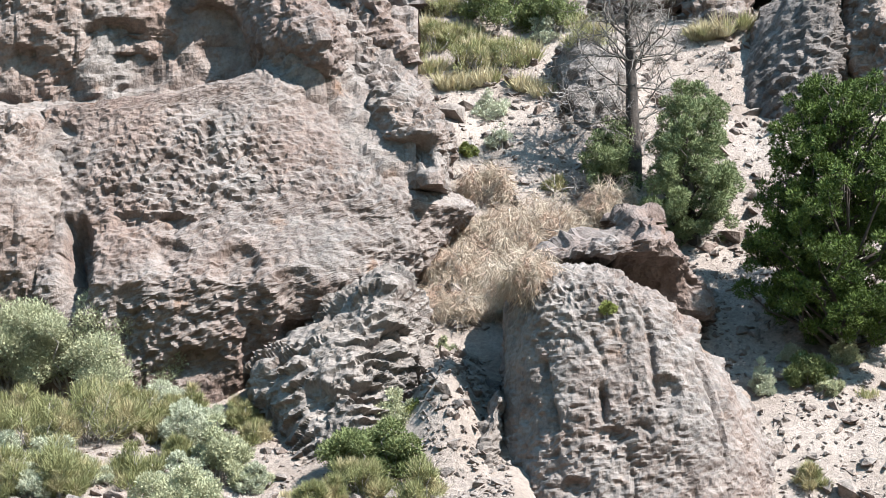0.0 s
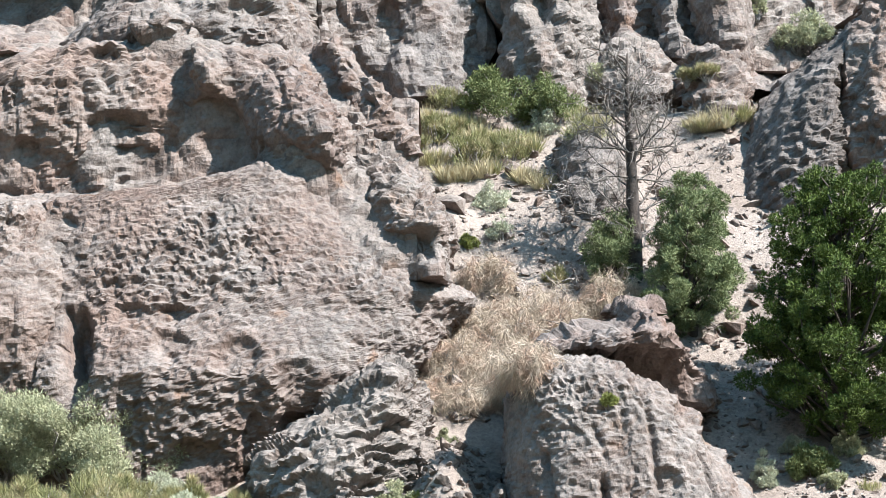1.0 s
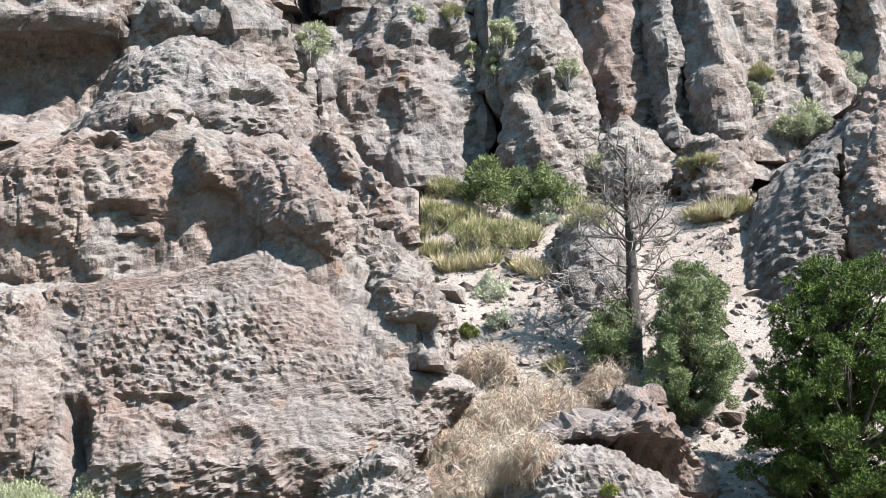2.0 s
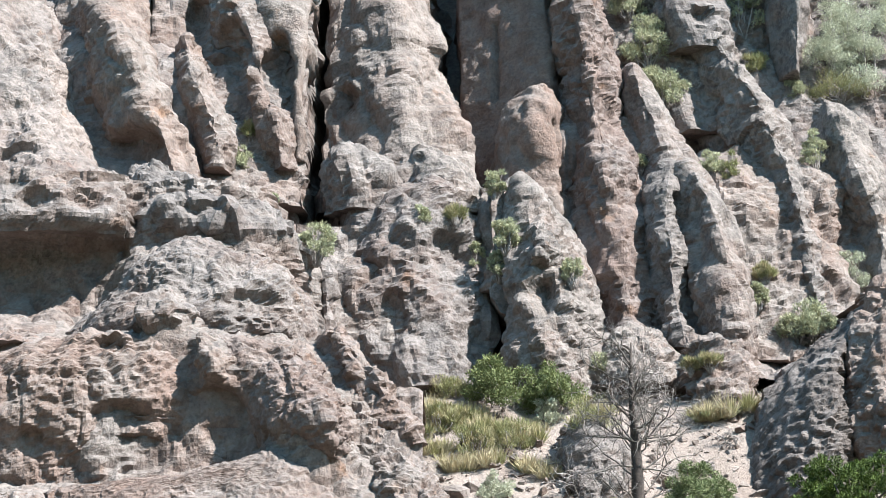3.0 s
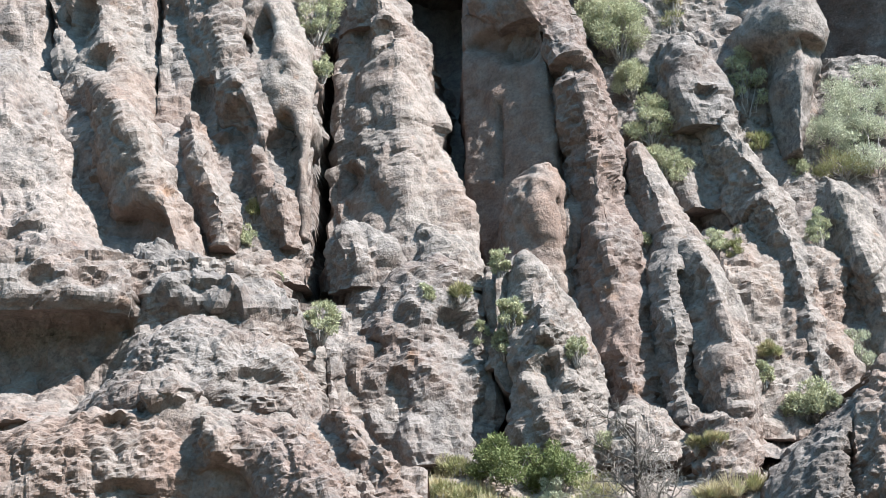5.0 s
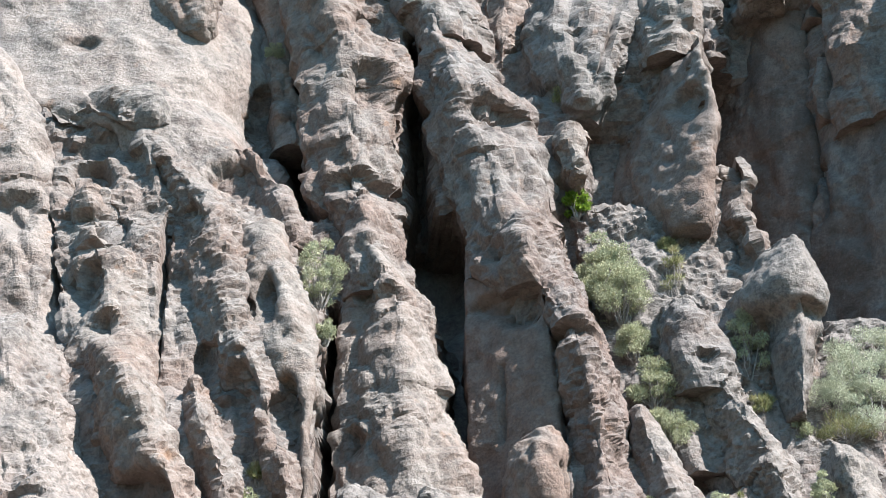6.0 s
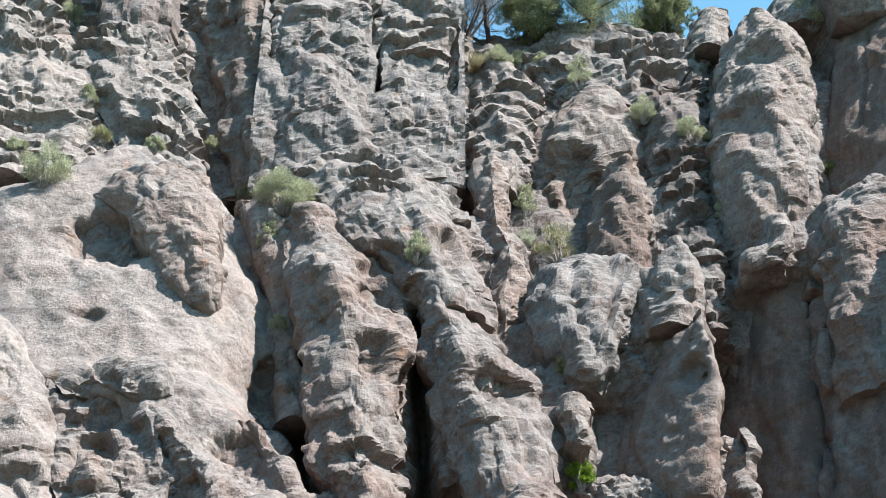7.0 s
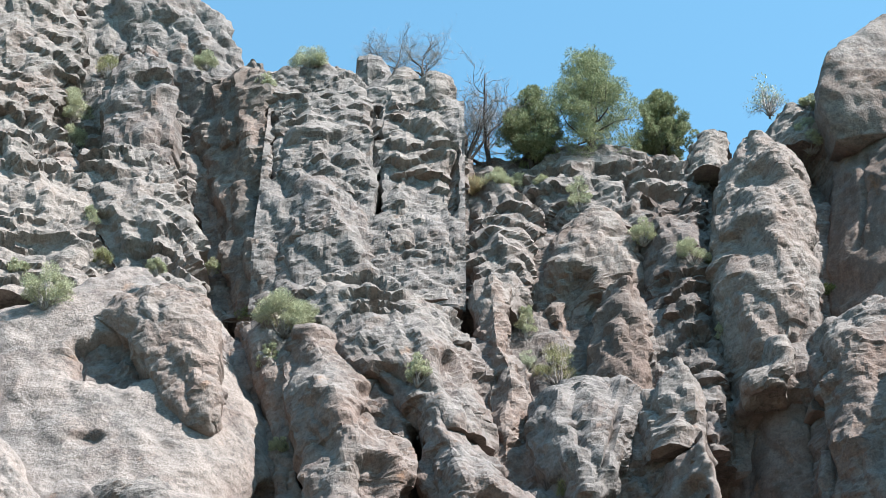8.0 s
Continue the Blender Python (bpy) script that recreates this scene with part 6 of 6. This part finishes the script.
SAGE_PLACES_3 = ((5.55, 49.40, 38.54, 0.92, 0.99), (6.80, 48.56, 37.19, 1.14, 0.89), (11.17, 50.91, 43.26, 1.42, 1.25), (11.41, 51.22, 45.20, 0.73, 0.71), (1.26, 50.23, 41.25, 1.04, 0.76), (1.99, 51.31, 42.09, 0.71, 0.69), (7.39, 48.00, 34.15, 0.47, 0.64), (2.67, 50.86, 41.69, 0.70, 0.60), (-2.41, 26.29, 1.34, 0.62, 0.31), (-5.12, 26.90, 1.75, 0.44, 0.45), (-5.09, 26.25, 1.52, 0.56, 0.33), (5.21, 28.13, 2.54, 0.38, 0.38),)

plant(sage_bush, SAGE_PLACES + SAGE_PLACES_1 + SAGE_PLACES_2 + SAGE_PLACES_3)

PALE_PLACES = ((-4.07, 28.53, 2.29, 1.31, 0.68), (-3.34, 27.32, 1.85, 0.81, 0.83), (-3.19, 26.15, 1.28, 0.63, 0.71), (-4.97, 25.55, 1.19, 0.76, 0.52), (-2.42, 26.21, 1.28, 0.49, 0.53), (4.33, 28.29, 2.55, 0.38, 0.67), (0.75, 33.60, 7.23, 0.69, 0.69), (0.91, 32.81, 6.60, 0.45, 0.62), (1.76, 35.62, 8.93, 0.59, 0.76), (7.98, 39.47, 12.35, 0.72, 1.23), (8.20, 41.57, 17.84, 1.73, 2.03), (9.06, 42.00, 18.66, 1.75, 1.69), (8.95, 41.34, 17.10, 1.71, 2.01), (1.96, 48.90, 33.61, 0.63, 0.91), (-5.61, 26.60, 1.63, 0.61, 0.49), (-4.90, 26.47, 1.65, 0.60, 0.50), (-3.09, 27.97, 2.05, 0.45, 0.54), (-2.35, 26.21, 1.30, 0.35, 0.44),)

PALE_PLACES_1 = ((-4.60, 26.16, 1.46, 0.62, 0.42), (-3.47, 25.99, 1.26, 0.36, 0.39), (-4.33, 26.00, 1.35, 0.51, 0.40), (4.82, 28.91, 3.04, 0.39, 0.39),)

plant(pale_bush, PALE_PLACES + PALE_PLACES_1)

BROOM_PLACES = ((-5.25, 26.93, 1.78, 1.23, 1.09), (-4.52, 27.34, 1.93, 1.33, 1.02), (-4.10, 27.92, 2.08, 0.83, 0.85), (-4.64, 25.60, 1.29, 1.03, 0.78), (-5.78, 28.41, 2.09, 0.92, 0.87), (-3.40, 28.36, 2.24, 0.38, 0.58), (-3.89, 26.11, 1.35, 0.84, 0.71), (-2.67, 27.97, 2.09, 0.38, 0.47), (-5.27, 25.66, 1.22, 0.90, 0.69), (-0.99, 25.69, 1.22, 0.83, 0.61), (-0.30, 25.28, 1.12, 0.75, 0.68), (-1.57, 25.02, 1.09, 0.40, 0.42), (4.70, 26.63, 1.31, 0.43, 0.36), (2.39, 34.05, 8.51, 1.03, 0.67), (-0.47, 36.92, 9.72, 0.92, 0.58), (0.14, 36.31, 9.54, 0.91, 0.52), (0.42, 34.76, 8.16, 0.86, 0.88), (1.10, 34.90, 8.29, 0.87, 0.69),)

BROOM_PLACES_1 = ((-0.15, 35.30, 8.66, 0.78, 0.70), (4.29, 35.98, 10.00, 0.32, 0.25), (4.63, 35.84, 10.04, 0.45, 0.29), (6.02, 38.35, 10.58, 0.53, 0.33), (1.74, 32.08, 5.84, 0.39, 0.36), (-3.83, 38.19, 15.13, 0.35, 0.43), (0.15, 37.36, 13.23, 0.42, 0.30), (5.68, 39.46, 14.45, 0.39, 1.03), (6.08, 38.56, 12.38, 0.49, 0.42), (6.07, 38.70, 10.58, 0.59, 0.39), (6.53, 41.31, 17.67, 0.62, 0.74), (8.34, 41.30, 17.09, 1.55, 0.73), (4.93, 42.65, 20.98, 0.76, 1.52), (4.90, 43.14, 22.34, 0.52, 0.52), (2.79, 48.46, 33.03, 1.48, 1.46), (2.69, 44.59, 27.12, 0.56, 0.70), (-11.43, 51.42, 46.99, 0.93, 1.01), (-10.17, 47.67, 36.67, 0.80, 0.40),)

BROOM_PLACES_2 = ((7.44, 48.91, 37.24, 0.49, 0.56), (-5.91, 52.03, 47.00, 0.56, 0.58), (-4.57, 25.44, 1.21, 0.59, 0.47), (-3.40, 26.77, 1.68, 0.41, 0.38), (-4.68, 25.99, 1.36, 0.33, 0.44), (-3.60, 28.30, 2.21, 0.59, 0.44), (-2.73, 28.13, 2.16, 0.61, 0.40), (-3.62, 26.13, 1.29, 0.43, 0.35), (-4.42, 28.51, 2.23, 0.69, 0.57), (-3.08, 26.03, 1.19, 0.43, 0.38), (-2.45, 27.40, 1.88, 0.47, 0.43), (-4.77, 25.54, 1.24, 0.33, 0.31), (-5.03, 26.20, 1.49, 0.53, 0.43), (-3.79, 27.36, 1.89, 0.38, 0.45), (-3.11, 27.27, 1.79, 0.51, 0.38), (0.41, 35.45, 8.85, 0.45, 0.40), (0.00, 35.50, 8.87, 0.63, 0.40), (-1.31, 25.23, 1.16, 0.34, 0.34),)

BROOM_PLACES_3 = ((-0.03, 26.35, 1.35, 0.35, 0.36),)

plant(broom_bush, BROOM_PLACES + BROOM_PLACES_1 + BROOM_PLACES_2 + BROOM_PLACES_3)

SHRUB_PLACES = ((-0.87, 26.19, 1.42, 1.34, 1.15), (4.95, 28.37, 2.70, 0.77, 0.58), (1.03, 35.87, 9.26, 1.49, 1.21), (1.88, 35.84, 9.13, 1.29, 1.14), (-5.80, 48.98, 35.42, 1.14, 1.18), (11.06, 50.15, 36.95, 1.16, 0.52),)

plant(shrub_bush, SHRUB_PLACES)

YELLOW_PLACES = ((-0.10, 27.23, 2.00, 0.81, 0.92), (2.08, 26.30, 3.53, 0.23, 0.20), (0.41, 32.70, 6.49, 0.31, 0.31),)

plant(yellow_bush, YELLOW_PLACES)

FRESH_PLACES = ((2.90, 43.87, 23.72, 0.66, 1.06),)

plant(fresh_bush, FRESH_PLACES)

GRASS_PLACES = ((2.40, 45.73, 27.61, 1.28, 0.49), (2.71, 45.30, 26.88, 0.70, 0.29), (0.74, 50.35, 41.35, 1.04, 0.39), (-0.36, 35.85, 9.18, 0.89, 0.37), (0.04, 35.53, 8.91, 0.88, 0.36), (-0.25, 34.93, 8.29, 0.87, 0.35), (0.13, 34.67, 8.05, 0.86, 0.35), (0.63, 35.38, 8.78, 0.88, 0.36), (0.80, 34.61, 8.04, 0.86, 0.35), (1.30, 35.18, 8.54, 0.87, 0.36), (1.37, 34.43, 7.91, 0.85, 0.35), (1.64, 34.23, 7.78, 0.85, 0.35), (4.75, 35.48, 9.10, 0.88, 0.36), (5.08, 35.67, 9.24, 0.89, 0.36), (4.48, 35.70, 9.05, 0.89, 0.36), (-5.24, 28.55, 2.16, 0.53, 0.17), (-4.23, 26.40, 1.57, 0.48, 0.18), (-4.69, 26.41, 1.65, 0.57, 0.17),)

GRASS_PLACES_1 = ((0.38, 35.70, 9.11, 0.64, 0.29), (0.18, 34.54, 7.95, 0.67, 0.32), (0.35, 34.53, 7.94, 0.80, 0.29), (-0.46, 35.35, 8.64, 0.53, 0.31), (1.43, 34.40, 7.88, 0.55, 0.26), (1.48, 35.47, 8.75, 0.67, 0.29), (1.00, 35.38, 8.78, 0.86, 0.22), (1.58, 34.31, 7.83, 0.51, 0.25), (-1.83, 25.75, 1.22, 0.35, 0.17), (0.33, 26.32, 1.28, 0.35, 0.17), (5.75, 28.16, 2.54, 0.38, 0.18),)

plant(grass_bush, GRASS_PLACES + GRASS_PLACES_1)

juniper((5.62, 28.98, 3.16), 2.75, 4.02, 300)

pinyon((3.75, 31.27, 4.95), 1.62, 2.48, 301)

darkshrub((2.60, 31.95, 5.76), 0.96, 1.23, 302)

deadtree((2.95, 32.05, 5.93), 2.19, 3.81, 303)

pine((2.42, 51.68, 43.45), 2.3, 3.1, 304)

pine((4.25, 51.45, 43.4), 4.1, 4.5, 305)

pine((6.75, 52.4, 44.5), 2.1, 2.4, 306)

deadbush((-1.08, 51.80, 47.45), 2.80, 2.44, 307)

deadbush((-2.12, 52.00, 47.63), 1.50, 1.99, 308)

deadbush((1.05, 52.10, 43.77), 2.18, 3.73, 309)

deadbush((0.32, 51.64, 43.52), 1.62, 3.14, 310)

halfdead((10.14, 51.60, 45.43), 1.56, 1.71, 311)

straw((0.21, 30.40, 4.23), 1.07, 0.83, 312)

straw((0.98, 30.99, 4.58), 1.35, 0.93, 313)

straw((1.42, 31.35, 5.00), 1.28, 0.94, 314)

straw((2.59, 31.57, 5.37), 0.95, 0.69, 315)

straw((1.06, 26.85, 3.95), 0.80, 0.66, 316)

straw((0.73, 31.34, 4.95), 0.85, 0.77, 317)

straw((0.70, 30.10, 3.87), 0.90, 0.74, 318)

straw((0.13, 29.77, 3.73), 0.73, 0.57, 319)

straw((2.06, 31.44, 5.14), 0.60, 0.43, 320)

straw((0.66, 32.03, 5.78), 0.70, 0.53, 321)

sticks((2.06, 31.98, 5.73), 1.05, 0.61, 322)

sticks((4.78, 35.04, 8.40), 0.58, 0.68, 323)

sticks((4.48, 35.66, 9.07), 0.79, 0.39, 324)

sticks((1.75, 34.31, 7.83), 0.75, 0.57, 325)

sticks((3.90, 31.42, 5.05), 1.03, 0.43, 326)

sticks((2.07, 33.35, 7.47), 0.73, 0.74, 327)

# ---- scree: loose angular stones ----
def stone_shape(rng, squash=0.6):
    """An angular chip: corner points of a rough block, as vertices and faces of its hull."""
    bm = bmesh.new()
    for _ in range(11):
        d = rng.normal(0, 1, 3)
        d /= np.linalg.norm(d)
        bm.verts.new((d[0], d[1] * 0.8, d[2] * squash))
    made = bmesh.ops.convex_hull(bm, input=bm.verts)
    bmesh.ops.delete(bm, geom=[v for v in bm.verts if not v.link_faces], context="VERTS")
    bm.verts.index_update()
    v = np.array([tuple(x.co) for x in bm.verts])
    f = [tuple(x.index for x in q.verts) for q in bm.faces]
    bm.free()
    return v, f


STONE = tuff(0.4, 0.5)
rng_s = np.random.default_rng(77)
SHAPES = [stone_shape(rng_s, q) for q in (0.32, 0.42, 0.5, 0.6, 0.36, 0.46)]


def scree(name, label, patches, seed):
    """Small loose stones strewn over stretches of ground: (x from, x to, y from, y to, count, size)."""
    rng = np.random.default_rng(seed)
    verts, faces = [], []
    for x0, x1, y0, y1, count, size in patches:
        xs, ys = rng.uniform(x0, x1, count), rng.uniform(y0, y1, count)
        zs = ground_height(xs, ys)
        for x, y, z in zip(xs, ys, zs):
            v, f = SHAPES[rng.integers(0, len(SHAPES))]
            s = size * rng.lognormal(0, 0.55) * 0.5
            turn = np.array(Euler((rng.normal(0.5, .35), rng.normal(0, .35), rng.uniform(0, 6.28))).to_matrix())
            k = len(verts)
            verts.extend((v * s @ turn.T + np.array((x, y, z + 0.1 * s))).tolist())
            faces.extend([tuple(i + k for i in q) for q in f])
    ob = new(name, mesh_of(name, verts, faces, [STONE], False))
    return tagged(ob, label, "stones", kind="stuff")


scree("scree", "loose pale angular stones on the slope", (
    (3.4, 7.5, 25.5, 31.5, 2200, 0.07), (3.4, 7.5, 25.5, 31.5, 420, 0.12), (-0.6, 3.2, 29.5, 35.0, 1500, 0.07), (-0.6, 3.2, 29.5, 35.0, 160, 0.24),
    (3.0, 6.2, 31.0, 37.0, 1000, 0.08), (3.0, 6.2, 31.0, 37.0, 120, 0.22), (-0.3, 0.85, 25.2, 29.0, 900, 0.075), (-6.0, -0.5, 24.3, 28.0, 1200, 0.08), (-6.0, -0.5, 24.3, 28.0, 60, 0.25)), 5)

BLOCKS = ((4.9, 26.6, 0.36), (5.4, 27.6, 0.33), (5.2, 26.0, 0.46), (4.6, 27.2, 0.26), (5.7, 26.9, 0.30), (4.4, 28.4, 0.23), (5.3, 28.6, 0.26), (0.4, 26.6, 0.23),
          (0.7, 27.4, 0.20), (0.2, 27.9, 0.20), (1.3, 32.2, 0.30), (0.7, 33.0, 0.23), (1.7, 31.4, 0.26), (1.0, 31.0, 0.20), (4.3, 33.6, 0.26), (3.6, 35.4, 0.23), (0.9, 35.6, 0.26), (-5.2, 27.4, 0.36), (-4.1, 25.6, 0.26), (1.9, 33.4, 0.33))
rng_b = np.random.default_rng(31)
for x, y, s in BLOCKS:
    v, f = SHAPES[rng_b.integers(0, len(SHAPES))]
    bm = bmesh.new()
    made = [bm.verts.new(Vector(p) * s * 0.5) for p in v]
    for q in f:
        bm.faces.new([made[i] for i in q])
    bmesh.ops.subdivide_edges(bm, edges=bm.edges[:], cuts=3, use_grid_fill=True)
    for w in bm.verts:
        n = w.co.normalized()
        w.co += n * 0.10 * s * noise.noise(w.co * 5.0 / s + Vector((x, y, 0)))
    data = bpy.data.meshes.new("stone")
    bm.to_mesh(data)
    bm.free()
    data.materials.append(STONE)
    ob = new("stone", data)
    ob.matrix_world = Matrix.LocRotScale((x, y, float(ground_height(np.array([x]), np.array([y]))[0]) + 0.06 * s), Euler((0.4, rng_b.normal(0, .2), rng_b.uniform(0, 6.28))), None)
    tagged(ob, "pale angular stone lying on the scree", "stone", "loose stones")
